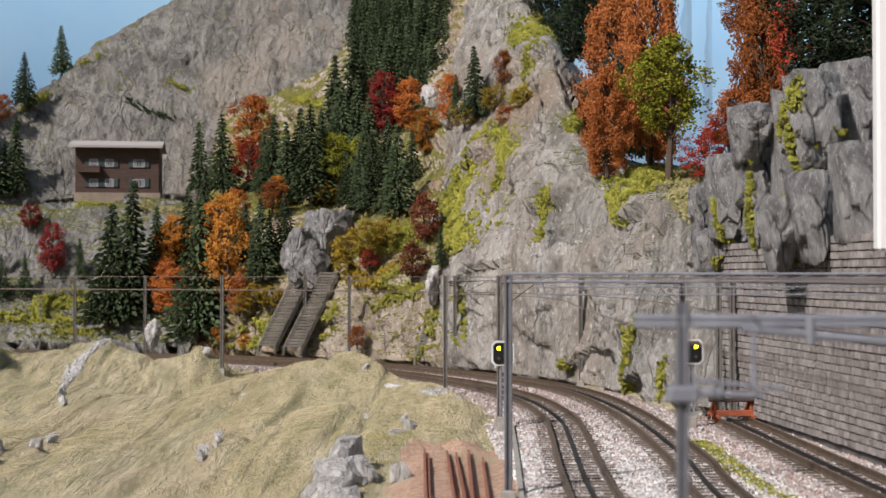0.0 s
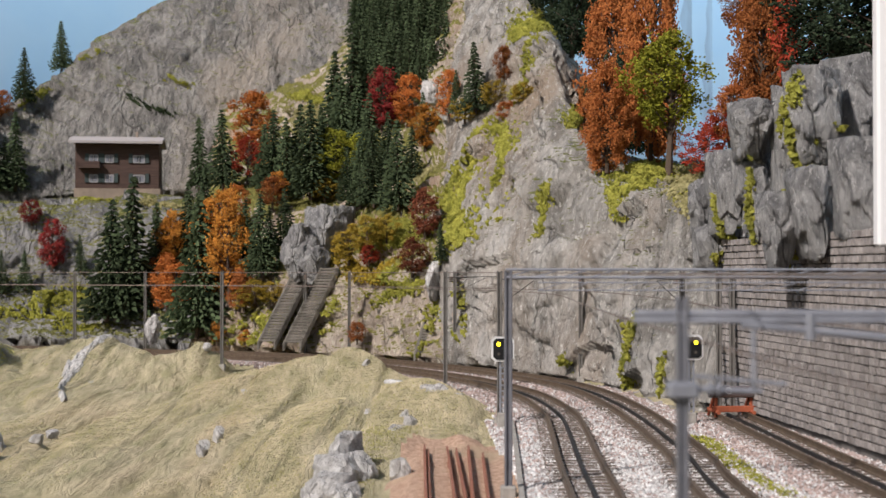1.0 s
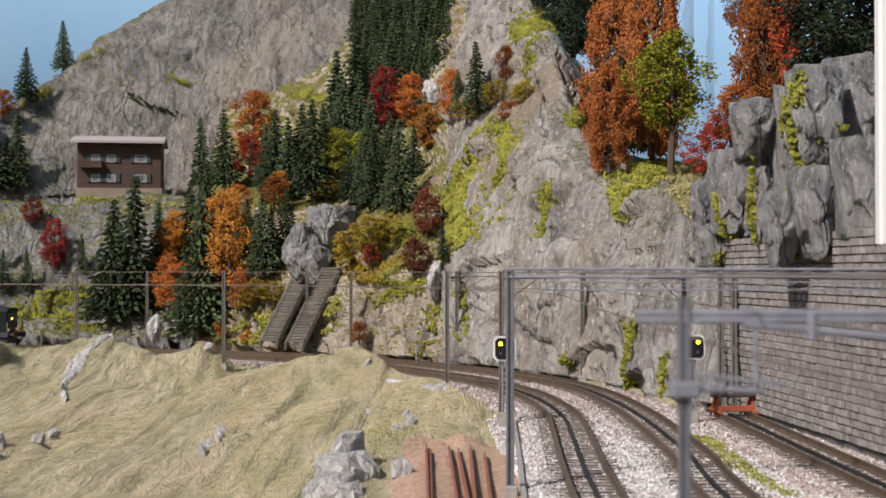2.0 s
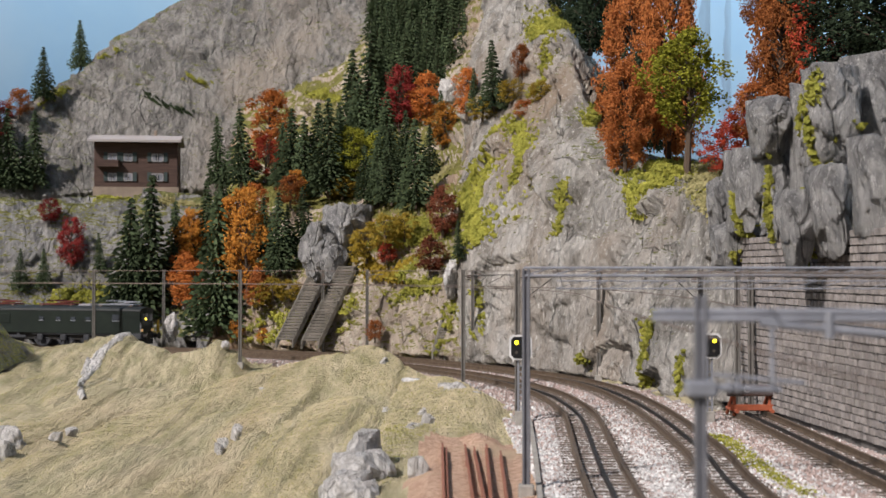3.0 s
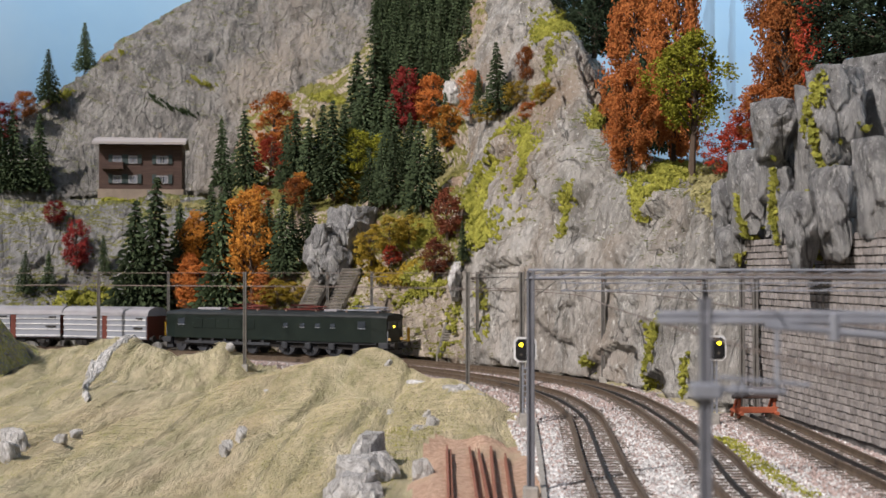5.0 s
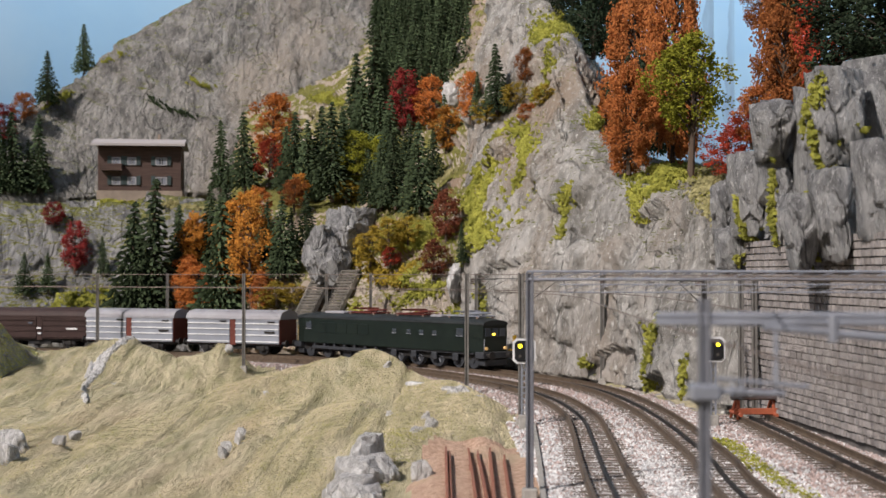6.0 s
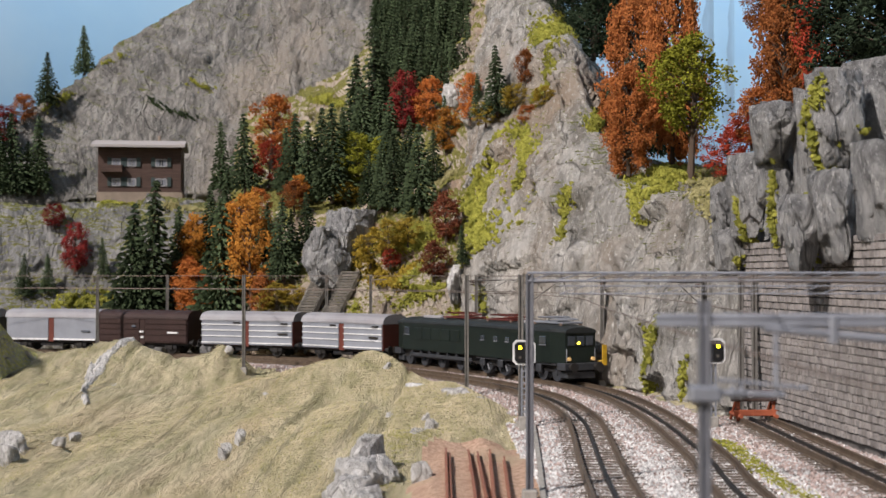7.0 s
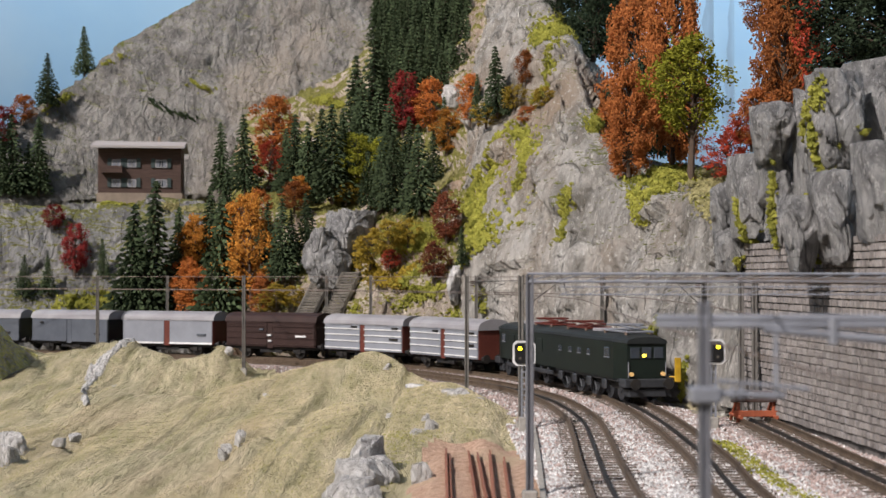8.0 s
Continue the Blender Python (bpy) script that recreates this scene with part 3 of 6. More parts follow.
cliff, P4 = sheet("cliff", [
    [(0.0072, 1.12, -0.0061), (0.0117, 1.05, -0.004), (0.046, 0.992, -0.004), (0.0798, 0.925, -0.004), (0.1065, 0.842, -0.004), (0.1246, 0.75, -0.0027), (0.1414, 0.7, -0.0037), (0.1749, 0.735, -0.0057)],
    [(0.0052, 1.18, 0.0692), (0.012, 1.07, 0.0689), (0.0464, 1, 0.0686), (0.0812, 0.94, 0.0684), (0.1134, 0.87, 0.0681), (0.14, 0.785, 0.0678), (0.1572, 0.72, 0.0676), (0.1938, 0.75, 0.0677)],
    [(0.0155, 1.25, 0.1421), (0.0253, 1.13, 0.1369), (0.0583, 1.07, 0.146), (0.0945, 1, 0.1407), (0.1238, 0.92, 0.1199), (0.1449, 0.83, 0.1105), (0.1569, 0.745, 0.099), (0.1991, 0.77, 0.1001)],
    [(0.0314, 1.4, 0.2637), (0.0416, 1.28, 0.2492), (0.0738, 1.18, 0.2491), (0.1053, 1.09, 0.2197), (0.1351, 1.01, 0.1414), (0.1624, 0.93, 0.1261), (0.1685, 0.8, 0.1143), (0.1966, 0.76, 0.1119)],
    [(0.0411, 1.55, 0.4067), (0.0519, 1.42, 0.378), (0.0866, 1.3, 0.3306), (0.1098, 1.16, 0.2576), (0.1471, 1.12, 0.1565), (0.1798, 1.03, 0.1368), (0.1975, 0.92, 0.1272), (0.2199, 0.85, 0.1225)],
    [(0.0451, 1.7, 0.4398), (0.0592, 1.62, 0.4221), (0.1074, 1.52, 0.3756), (0.1515, 1.42, 0.2808), (0.1857, 1.38, 0.1761), (0.2357, 1.35, 0.1607), (0.2576, 1.2, 0.1472), (0.2846, 1.1, 0.1403)]],
    260, 230, "rock", 0.016, 12, 0.75, (0.55, 0.15), 5, label="tall pale grey cliff of painted plaster beside the track", category="cliff")
crag, P5 = sheet("crag", [
    [(0.1556, 0.7686, 0.0709), (0.1608, 0.7161, 0.0748), (0.1700, 0.6479, 0.0738), (0.1785, 0.5901, 0.0737), (0.1934, 0.5166, 0.0727)],
    [(0.1598, 0.7739, 0.0987), (0.1682, 0.7423, 0.0973), (0.1784, 0.6794, 0.0946), (0.1881, 0.6216, 0.0921), (0.2014, 0.5376, 0.0884)],
    [(0.1702, 0.8001, 0.1256), (0.1829, 0.7791, 0.1365), (0.1896, 0.7214, 0.1369), (0.1994, 0.6583, 0.1334), (0.2135, 0.5691, 0.1240)],
    [(0.1819, 0.8316, 0.1313), (0.1944, 0.8001, 0.1529), (0.1968, 0.7371, 0.1608), (0.2043, 0.6741, 0.1607), (0.2215, 0.5901, 0.1511)],
    [(0.2572, 1.1550, 0.1571), (0.2634, 1.0500, 0.1782), (0.2848, 1.0206, 0.1873), (0.3089, 0.9681, 0.1888), (0.3583, 0.9156, 0.1857)]],
    150, 130, "rock_grey", 0.008, 17, 0.8, (0.15, 0.05), 6, label="dark grey jagged crag above the masonry wall", category="crag")
bank, P6 = sheet("bank", [
    [(-0.3259, 0.84, -0.0191), (-0.2959, 0.87, -0.0135), (-0.2882, 0.9, -0.0072), (-0.2861, 0.94, 0.0008), (-0.2824, 0.99, 0.0053)],
    [(-0.3379, 0.87, 0.0229), (-0.3064, 0.9, 0.0215), (-0.2979, 0.925, 0.0166), (-0.2907, 0.955, 0.0097), (-0.286, 1, 0.0071)],
    [(-0.3499, 0.9, 0.0664), (-0.3168, 0.93, 0.0564), (-0.3061, 0.95, 0.0426), (-0.2961, 0.975, 0.021), (-0.2897, 1.01, 0.0081)],
    [(-0.3886, 1, 0.0486), (-0.344, 1.01, 0.0404), (-0.3277, 1.02, 0.0238), (-0.3119, 1.03, 0.0029), (-0.2982, 1.04, -0.006)]],
    100, 90, "rock_turf", 0.006, 20, 0.6, (0.5, 0.3), 9, label="grassy bank with a grey rock face", category="bank")
# ---- trees ----
from mathutils.bvhtree import BVHTree

FACES = []
for sheet_ob in (mountain, terrace, slope, cliff, crag, bank):
    me = sheet_ob.data
    FACES.append(BVHTree.FromPolygons([v.co.copy() for v in me.vertices], [tuple(p.vertices) for p in me.polygons]))


def on_rock(p):
    """The nearest place on any rock face, and the way out of it."""
    best = None
    for tree in FACES:
        place, out, _, dist = tree.find_nearest(Vector(p))
        if place is not None and (best is None or dist < best[2]):
            best = (place, out, dist)
    if best[1].y > 0:
        return best[0], -best[1]
    return best[0], best[1]


def tufts_mesh(name, mat, tufts):
    """One mesh of many small pointed tufts: rows of (place, axis, length, width)."""
    verts, faces = [], []
    for c, ax, ln, wd in tufts:
        ax = ax.normalized()
        side = ax.cross(Vector((0.31, 0.22, 0.92)))
        if side.length < 0.01:
            side = ax.cross(Vector((1, 0, 0)))
        side.normalize()
        up = ax.cross(side)
        k = len(verts)
        verts += [c - ax * ln * 0.5, c + side * wd, c - side * wd * 0.6 + up * wd * 0.8, c - side * wd * 0.5 - up * wd * 0.8, c + ax * ln * 0.5]
        faces += [(k, k + 2, k + 1), (k, k + 3, k + 2), (k, k + 1, k + 3), (k + 4, k + 1, k + 2), (k + 4, k + 2, k + 3), (k + 4, k + 3, k + 1)]
    me = bpy.data.meshes.new(name)
    me.from_pydata([tuple(v) for v in verts], [], faces)
    me.materials.append(M[mat])
    return me


def conifer(seed, label, wide=0.2):
    """A bottle-brush fir of height 1: tapered trunk and drooping tiers of needle tufts."""
    rng = random.Random(seed)
    root = thing("fir_tree", label, "fir tree", "firs on the slopes")
    bm = bmesh.new()
    rod(bm, (0, 0, 0), (0, 0, 0.5), 0.022, 0.013, 7)
    rod(bm, (0, 0, 0.5), (0, 0, 0.97), 0.013, 0.003, 7)
    part("trunk", bm, "trunk", root)
    tufts = []
    tiers = 22
    for k in range(tiers):
        f = k / (tiers - 1)
        z = 0.10 + 0.87 * f
        reach = wide * (1 - f) ** 0.85 * rng.uniform(0.8, 1.12) + 0.012
        n = max(4, int(13 * (1 - f) + 4))
        a0 = rng.uniform(0, 6.3)
        for i in range(n):
            a = a0 + 6.283 * i / n + rng.uniform(-0.2, 0.2)
            out = Vector((math.cos(a), math.sin(a), 0))
            ext = reach * rng.uniform(0.7, 1.12)
            droop = rng.uniform(0.25, 0.5)
            steps = max(2, int(ext / 0.05))
            for s in range(steps):
                q = (s + 0.6) / steps
                c = Vector((0, 0, z)) + out * ext * q + Vector((0, 0, -droop * ext * q * q + rng.uniform(-0.008, 0.008)))
                tufts.append((c, out + Vector((rng.uniform(-0.5, 0.5), rng.uniform(-0.5, 0.5), -0.35)), 0.075 * rng.uniform(0.7, 1.2), 0.018 * rng.uniform(0.8, 1.3)))
    crown = new("crown", tufts_mesh("crown", "needles", tufts))
    crown.parent = root
    return root


def broadleaf(seed, mat, label, wide=0.33, low=0.22, n_blobs=13, leaves=220, size=0.040, blob=1.0):
    """A leafy tree of height 1: trunk, forking limbs and uneven clumps of small leaves with gaps."""
    rng = random.Random(seed)
    root = thing("broadleaf_tree", label, "tree", "autumn trees")
    bm = bmesh.new()
    top = Vector((rng.uniform(-0.04, 0.04), rng.uniform(-0.04, 0.04), 0.62))
    rod(bm, (0, 0, 0), top * 0.5, 0.026, 0.018, 7)
    rod(bm, top * 0.5, top, 0.018, 0.010, 7)
    rod(bm, top, top + Vector((0, 0, 0.25)), 0.010, 0.004, 6)
    blobs = []
    for i in range(n_blobs):
        f = (i + 0.5) / n_blobs
        a = i * 2.4 + rng.uniform(-0.4, 0.4)
        z = low + (0.93 - low) * f
        prof = math.sin(math.pi * min(0.97, 0.16 + 0.78 * f)) ** 0.8
        c = Vector((math.cos(a), math.sin(a), 0)) * wide * prof * rng.uniform(0.35, 0.85) + Vector((0, 0, z))
        blobs.append((c, rng.uniform(0.11, 0.19) * (0.7 + 0.5 * prof) * blob))
        p = top * min(1.0, max(0.3, (z - 0.12) / 0.62))
        rod(bm, p, c, 0.008, 0.003, 5)
    part("trunk", bm, "trunk", root)
    tufts = []
    for c, r in blobs:
        for _ in range(leaves):
            d = Vector((rng.gauss(0, 1), rng.gauss(0, 1), rng.gauss(0, 0.8)))
            d.normalize()
            rr = r * rng.uniform(0.3, 1.05)
            p = c + d * rr
            if noise.noise(p * 7.5 + Vector((seed, 0, 0))) < -0.15:
                continue
            tufts.append((p, Vector((rng.uniform(-1, 1), rng.uniform(-1, 1), rng.uniform(-0.6, 0.6))) + Vector((0.01, 0, 0)), size * rng.uniform(0.7, 1.4), size * 0.40 * rng.uniform(0.7, 1.3)))
    crown = new("crown", tufts_mesh("crown", mat, tufts))
    crown.parent = root
    return root


def planted(src, x, y, z, h, turn, lean=(0, 0), wide=1.0, label=""):
    m = pose(x, y, z, lean[0], lean[1], turn) @ Matrix.Diagonal((h * wide, h * wide, h, 1))
    ob = copy_thing(src, m)
    return tagged(ob, label)


def stand(src, foot, h, i, wide=1.0, label=""):
    rng = random.Random(i * 13 + 5)
    return planted(src, foot[0], foot[1], foot[2], h, rng.uniform(0, 360), (rng.uniform(-3, 3), rng.uniform(-3, 3)), wide, label)


FIRS = [conifer(11, "dark green model fir tree on the slope", 0.25), conifer(12, "slim dark green model fir tree on the slope", 0.20), conifer(13, "dark green model fir tree on the slope", 0.28)]
FIR_SPOTS = [  # foot, height
    ((-0.4713, 1.5507, 0.1513), 0.093), ((-0.4481, 1.5629, 0.1532), 0.0894), ((-0.4636, 1.6518, 0.263), 0.0648), ((-0.4544, 1.7871, 0.318), 0.0651), ((-0.4828, 1.5417, 0.1496), 0.0876), ((-0.4601, 1.5611, 0.1519), 0.0624),
    ((-0.2895, 1.3024, 0.0187), 0.1146), ((-0.2706, 1.3042, 0.0254), 0.1289), ((-0.2806, 1.3021, 0.0202), 0.0807), ((-0.2514, 1.3375, 0.0591), 0.0722), ((-0.2547, 1.6224, 0.1585), 0.0844), ((-0.1992, 1.421, 0.1469), 0.0824), ((-0.1998, 1.2532, 0.0054), 0.1293), ((-0.2203, 1.3369, 0.0698), 0.0802), ((-0.1405, 1.2366, 0.0596), 0.0742), ((-0.2093, 1.362, 0.1026), 0.0654), ((-0.1318, 1.2478, 0.0745), 0.0499),
    ((-0.1473, 1.4044, 0.1432), 0.0843), ((-0.1319, 1.3784, 0.1389), 0.0772), ((-0.1233, 1.3873, 0.1422), 0.0888), ((-0.1048, 1.3356, 0.1329), 0.0962), ((-0.1202, 1.2567, 0.0846), 0.0553), ((-0.2855, 1.3366, 0.0591), 0.0588), ((-0.0969, 1.3513, 0.1402), 0.0703), ((-0.1591, 1.4236, 0.1499), 0.0655),
    ((-0.0952, 1.4941, 0.2009), 0.0986), ((-0.0747, 1.4455, 0.1918), 0.1185), ((-0.081, 1.4044, 0.1713), 0.0843), ((-0.0593, 1.3698, 0.1687), 0.0877), ((-0.0416, 1.237, 0.1214), 0.0693), ((-0.0203, 1.205, 0.1166), 0.079), ((-0.0319, 1.2836, 0.1467), 0.0642), ((-0.0651, 1.2602, 0.125), 0.0514), ((-0.0505, 1.3426, 0.1559), 0.0806), ((-0.0549, 1.257, 0.1239), 0.0613), ((-0.0096, 1.2617, 0.1453), 0.0505),
    ((0.0455, 1.182, 0.1972), 0.0615), ((0.0143, 1.0518, 0.0721), 0.0303), ((-0.3974, 1.3393, 0.0441), 0.0418), ((-0.3748, 1.3409, 0.0473), 0.0386), ((-0.3238, 1.3491, 0.0634), 0.0378), ((0.0032, 1.3331, 0.1862), 0.0491), ((-0.1003, 1.4384, 0.1739), 0.0633), ((0.03, 1.2286, 0.2024), 0.0393), ((-0.1603, 1.2759, 0.0747), 0.0561)]
for i, spot in enumerate(FIR_SPOTS):
    stand(FIRS[i % 3], spot[0], spot[1], i)


def forest():
    """The dense stand of firs that climbs the gully."""
    rng = random.Random(77)
    k = 0
    for row in range(10):
        f = row / 9
        for col in range(9):
            u = (col + rng.uniform(0.3, 0.7) + 0.5 * (row % 2)) / 9.5
            x = -0.072 + 0.105 * u - 0.006 * f
            place, _ = on_rock((x, 1.46 + 0.14 * f, 0.21 + 0.19 * f))
            planted(FIRS[k % 3], x, place.y - 0.004, place.z, rng.uniform(0.070, 0.092), rng.uniform(0, 360), wide=rng.uniform(0.66, 0.9))
            k += 1


forest()

LEAFY = {}
for i, (key, words) in enumerate((("orange", "bright orange"), ("rust", "rust-brown"), ("scarlet", "scarlet red"), ("crimson", "dark crimson"), ("amber", "amber orange"), ("lime", "yellow-green"), ("ochre", "yellow ochre"), ("brown_leaf", "dark reddish-brown"))):
    LEAFY[key] = broadleaf(40 + i, key, words + " autumn model tree on the slope", 0.30 if key not in ("lime", "scarlet", "ochre") else 0.40, 0.16, 30, 130, 0.030, 0.62)
LEAFY["tall_rust"] = broadleaf(61, "rust", "tall rust-brown autumn model tree", 0.37, 0.06, 74, 230, 0.023, 0.60)
LEAFY["tall_lime"] = broadleaf(62, "lime", "tall yellow-green model tree with thin trunk", 0.27, 0.34, 44, 190, 0.022, 0.55)
LEAFY["tall_dark"] = broadleaf(63, "dark_needles", "tall dark green model tree", 0.38, 0.08, 50, 190, 0.026, 0.65)
LEAF_SPOTS = [
    ("crimson", (-0.3782, 1.3754, 0.1096), 0.0264, 1.3), ("crimson", (-0.3537, 1.3561, 0.0645), 0.0532, 0.8), ("orange", (-0.2333, 1.2995, 0.0271), 0.0541, 1.0), ("amber", (-0.2338, 1.3375, 0.0725), 0.0519, 0.95), ("amber", (-0.1683, 1.2415, 0.0372), 0.1043, 0.55), ("amber", (-0.1865, 1.2638, 0.0392), 0.0607, 1.0), ("orange", (-0.24, 1.3219, 0.0433), 0.0423, 0.9),
    ("orange", (-0.1814, 1.4996, 0.1785), 0.0828, 0.95), ("scarlet", (-0.1765, 1.4306, 0.1532), 0.0515, 0.9), ("rust", (-0.14, 1.3242, 0.1228), 0.0328, 1.3), ("amber", (-0.138, 1.3568, 0.134), 0.0282, 1.2), ("lime", (-0.0827, 1.3585, 0.146), 0.0587, 1.15), ("ochre", (-0.0918, 1.3332, 0.1312), 0.0229, 1.5), ("lime", (-0.0619, 1.3561, 0.1568), 0.0434, 0.9), ("amber", (-0.1581, 1.4301, 0.156), 0.0343, 1.0),
    ("crimson", (-0.0402, 1.4132, 0.2032), 0.0695, 0.8), ("orange", (-0.0135, 1.4026, 0.2078), 0.0561, 1.05), ("amber", (0.0032, 1.314, 0.1761), 0.0463, 1.1), ("orange", (0.024, 1.247, 0.1969), 0.0499, 0.8), ("brown_leaf", (0.0027, 1.1364, 0.0896), 0.0441, 0.95), ("brown_leaf", (-0.007, 1.0974, 0.0602), 0.0329, 1.2), ("scarlet", (-0.043, 1.1428, 0.0691), 0.0192, 1.1),
    ("ochre", (-0.0432, 1.1487, 0.0806), 0.0308, 1.5), ("ochre", (-0.0603, 1.1687, 0.0701), 0.0318, 1.4), ("ochre", (-0.0285, 1.1489, 0.0875), 0.0253, 1.2), ("rust", (0.0687, 1.1733, 0.2198), 0.0352, 0.8), ("ochre", (0.0595, 1.1594, 0.1993), 0.0241, 1.3), ("ochre", (0.0808, 1.1325, 0.1985), 0.0195, 1.4), ("rust", (0.0691, 1.142, 0.1858), 0.0178, 1.6), ("ochre", (0.0361, 1.1853, 0.189), 0.0228, 1.5),
    ("tall_rust", (0.1245, 0.9475, 0.1314), 0.0773, 0.75), ("tall_rust", (0.1549, 1.1239, 0.1546), 0.1484, 0.6), ("tall_rust", (0.1603, 0.9853, 0.1416), 0.1517, 0.45), ("tall_lime", (0.1622, 0.9246, 0.1283), 0.101, 1.0), ("tall_dark", (0.188, 1.17, 0.1606), 0.0959, 0.9), ("tall_dark", (0.1545, 1.28, 0.2595), 0.09, 1.1), ("tall_dark", (0.1161, 1.28, 0.2776), 0.08, 1.2), ("tall_dark", (0.1323, 1.24, 0.2535), 0.09, 1.0), ("tall_dark", (0.1537, 1.0774, 0.1509), 0.0862, 0.9),
    ("scarlet", (0.1859, 0.9175, 0.1253), 0.0378, 1.15), ("scarlet", (0.1622, 0.7415, 0.1301), 0.0267, 1.0), ("rust", (0.1644, 0.7377, 0.1297), 0.0354, 1.0), ("tall_rust", (0.1917, 0.8, 0.1496), 0.095, 0.6), ("tall_rust", (0.2057, 0.84, 0.1623), 0.1, 0.5), ("rust", (0.1981, 0.88, 0.2129), 0.04, 0.9), ("scarlet", (0.2005, 0.76, 0.1622), 0.065, 0.55), ("tall_dark", (0.2184, 0.74, 0.1641), 0.09, 1.2), ("tall_dark", (0.229, 0.7, 0.1559), 0.09, 1.1),
    ("amber", (-0.1854, 1.2913, 0.0593), 0.0775, 0.9), ("orange", (-0.2239, 1.2903, 0.0232), 0.0516, 0.9), ("amber", (-0.2384, 1.3359, 0.0698), 0.0481, 0.9), ("rust", (-0.1587, 1.2328, 0.03), 0.0394, 0.9), ("orange", (-0.1742, 1.3229, 0.1015), 0.0476, 0.9), ("rust", (-0.051, 1.1187, 0.0073), 0.0192, 1.2), ("amber", (-0.1791, 1.2381, 0.0012), 0.0213, 1.1), ("ochre", (-0.1435, 1.2206, 0.0377), 0.022, 1.6), ("ochre", (-0.128, 1.213, 0.0364), 0.0209, 1.6), ("ochre", (-0.1544, 1.2303, 0.0301), 0.0221, 1.4), ("crimson", (-0.4929, 1.5792, 0.2086), 0.0486, 1.0), ("rust", (-0.4821, 1.6166, 0.238), 0.0369, 1.2), ("amber", (-0.1546, 1.2321, -0.002), 0.0172, 1.2)]
for i, spot in enumerate(LEAF_SPOTS):
    stand(LEAFY[spot[0]], spot[1], spot[2], 100 + i, spot[3] * (1.0 if spot[0].startswith("tall") else 1.25))
for src in FIRS + list(LEAFY.values()):
    for o in list(src.children_recursive) + [src]:
        bpy.data.objects.remove(o)


# ---- blocks of rock ----
def rock_block(centre, w, h, d, mat, seed, label, turn=0.0, name="rock"):
    """A chiselled block: a rounded box cut by random planes and roughened."""
    rng = random.Random(seed)
    bm = bmesh.new()
    bmesh.ops.create_cube(bm, size=2)
    bmesh.ops.subdivide_edges(bm, edges=bm.edges[:], cuts=21, use_grid_fill=True)
    planes = []
    for _ in range(12):
        n = Vector((rng.gauss(0, 1), rng.gauss(0, 1), rng.gauss(0, 0.7))).normalized()
        planes.append((n, rng.uniform(0.62, 1.0)))
    for v in bm.verts:
        p = v.co.copy()
        p = p.lerp(p.normalized() * 1.25, 0.22)
        for n, k in planes:
            over = p.dot(n) - k
            if over > 0:
                p -= n * over * 0.9
        q = p * 1.7 + Vector((seed * 3.3, 0, 0))
        p += p.normalized() * (noise.fractal(q, 0.9, 2.1, 4) * 0.12 + (0.5 - abs(noise.noise(Vector((q.x * 2.6, q.y * 2.6, q.z * 0.5))))) * 0.22 + noise.ridged_multi_fractal(q * 2.5, 0.9, 2.2, 4, 1.0, 2.0) * 0.035)
        v.co = Vector((p.x * w / 2, p.y * d / 2, p.z * h / 2))
    ob = new(name, mesh_of(bm, name, mat, True))
    ob.matrix_world = Matrix.Translation(centre) @ Matrix.Rotation(radians(turn), 4, "Z")
    return tagged(ob, label, "rock", "loose rocks and crags")


def crag_slab(centre, w, h, d, turn, taper, seed, mat="rock_grey", label="grey split rock slab in the crag above the masonry wall"):
    """A split slab of the crag: flat broken faces, a few bedding steps, narrower towards its foot."""
    rng = random.Random(seed)
    bm = bmesh.new()
    bmesh.ops.create_cube(bm, size=2)
    bmesh.ops.subdivide_edges(bm, edges=bm.edges[:], cuts=27, use_grid_fill=True)
    planes = [(Vector((rng.uniform(-1, 1), -rng.uniform(0.3, 1.2), rng.uniform(-0.7, 0.7))).normalized(), rng.uniform(0.78, 1.02)) for _ in range(9)]
    planes += [(Vector((s * rng.uniform(0.6, 1), -0.4, u)).normalized(), rng.uniform(0.9, 1.1)) for s in (-1, 1) for u in (-0.8, 0.9)]
    for v in bm.verts:
        p = v.co.copy()
        for n, k in planes:
            over = p.dot(n) - k
            if over > 0:
                p -= n * over
        q = Vector((p.x * w, p.y * d, p.z * h)) * 60 + Vector((seed * 3.3, 0, 0))
        _, cells = noise.voronoi(q * 0.9)
        c = cells[0]
        step = (noise.cell(c * 3.7) - 0.5) * 0.16 + Vector((noise.cell(c * 9.1) - 0.5, 0, noise.cell(c * 5.3) - 0.5)).dot(q * 0.9 - c) * 0.16
        p += v.co.normalized() * (noise.fractal(q * 0.6, 0.9, 2.1, 4) * 0.045 + step * 0.45 + noise.ridged_multi_fractal(q * 2.0, 0.9, 2.2, 4, 1.0, 2.0) * 0.018)
        f = (p.z + 1) / 2
        p.x *= taper + (1 - taper) * min(1.0, max(0.0, f)) ** 0.7
        v.co = Vector((p.x * w / 2, p.y * d / 2, p.z * h / 2))
    ob = new("rock", mesh_of(bm, "rock", mat, True))
    ob.matrix_world = Matrix.Translation(centre) @ Matrix.Rotation(radians(turn), 4, "Z")
    return tagged(ob, label, "rock", "loose rocks and crags")


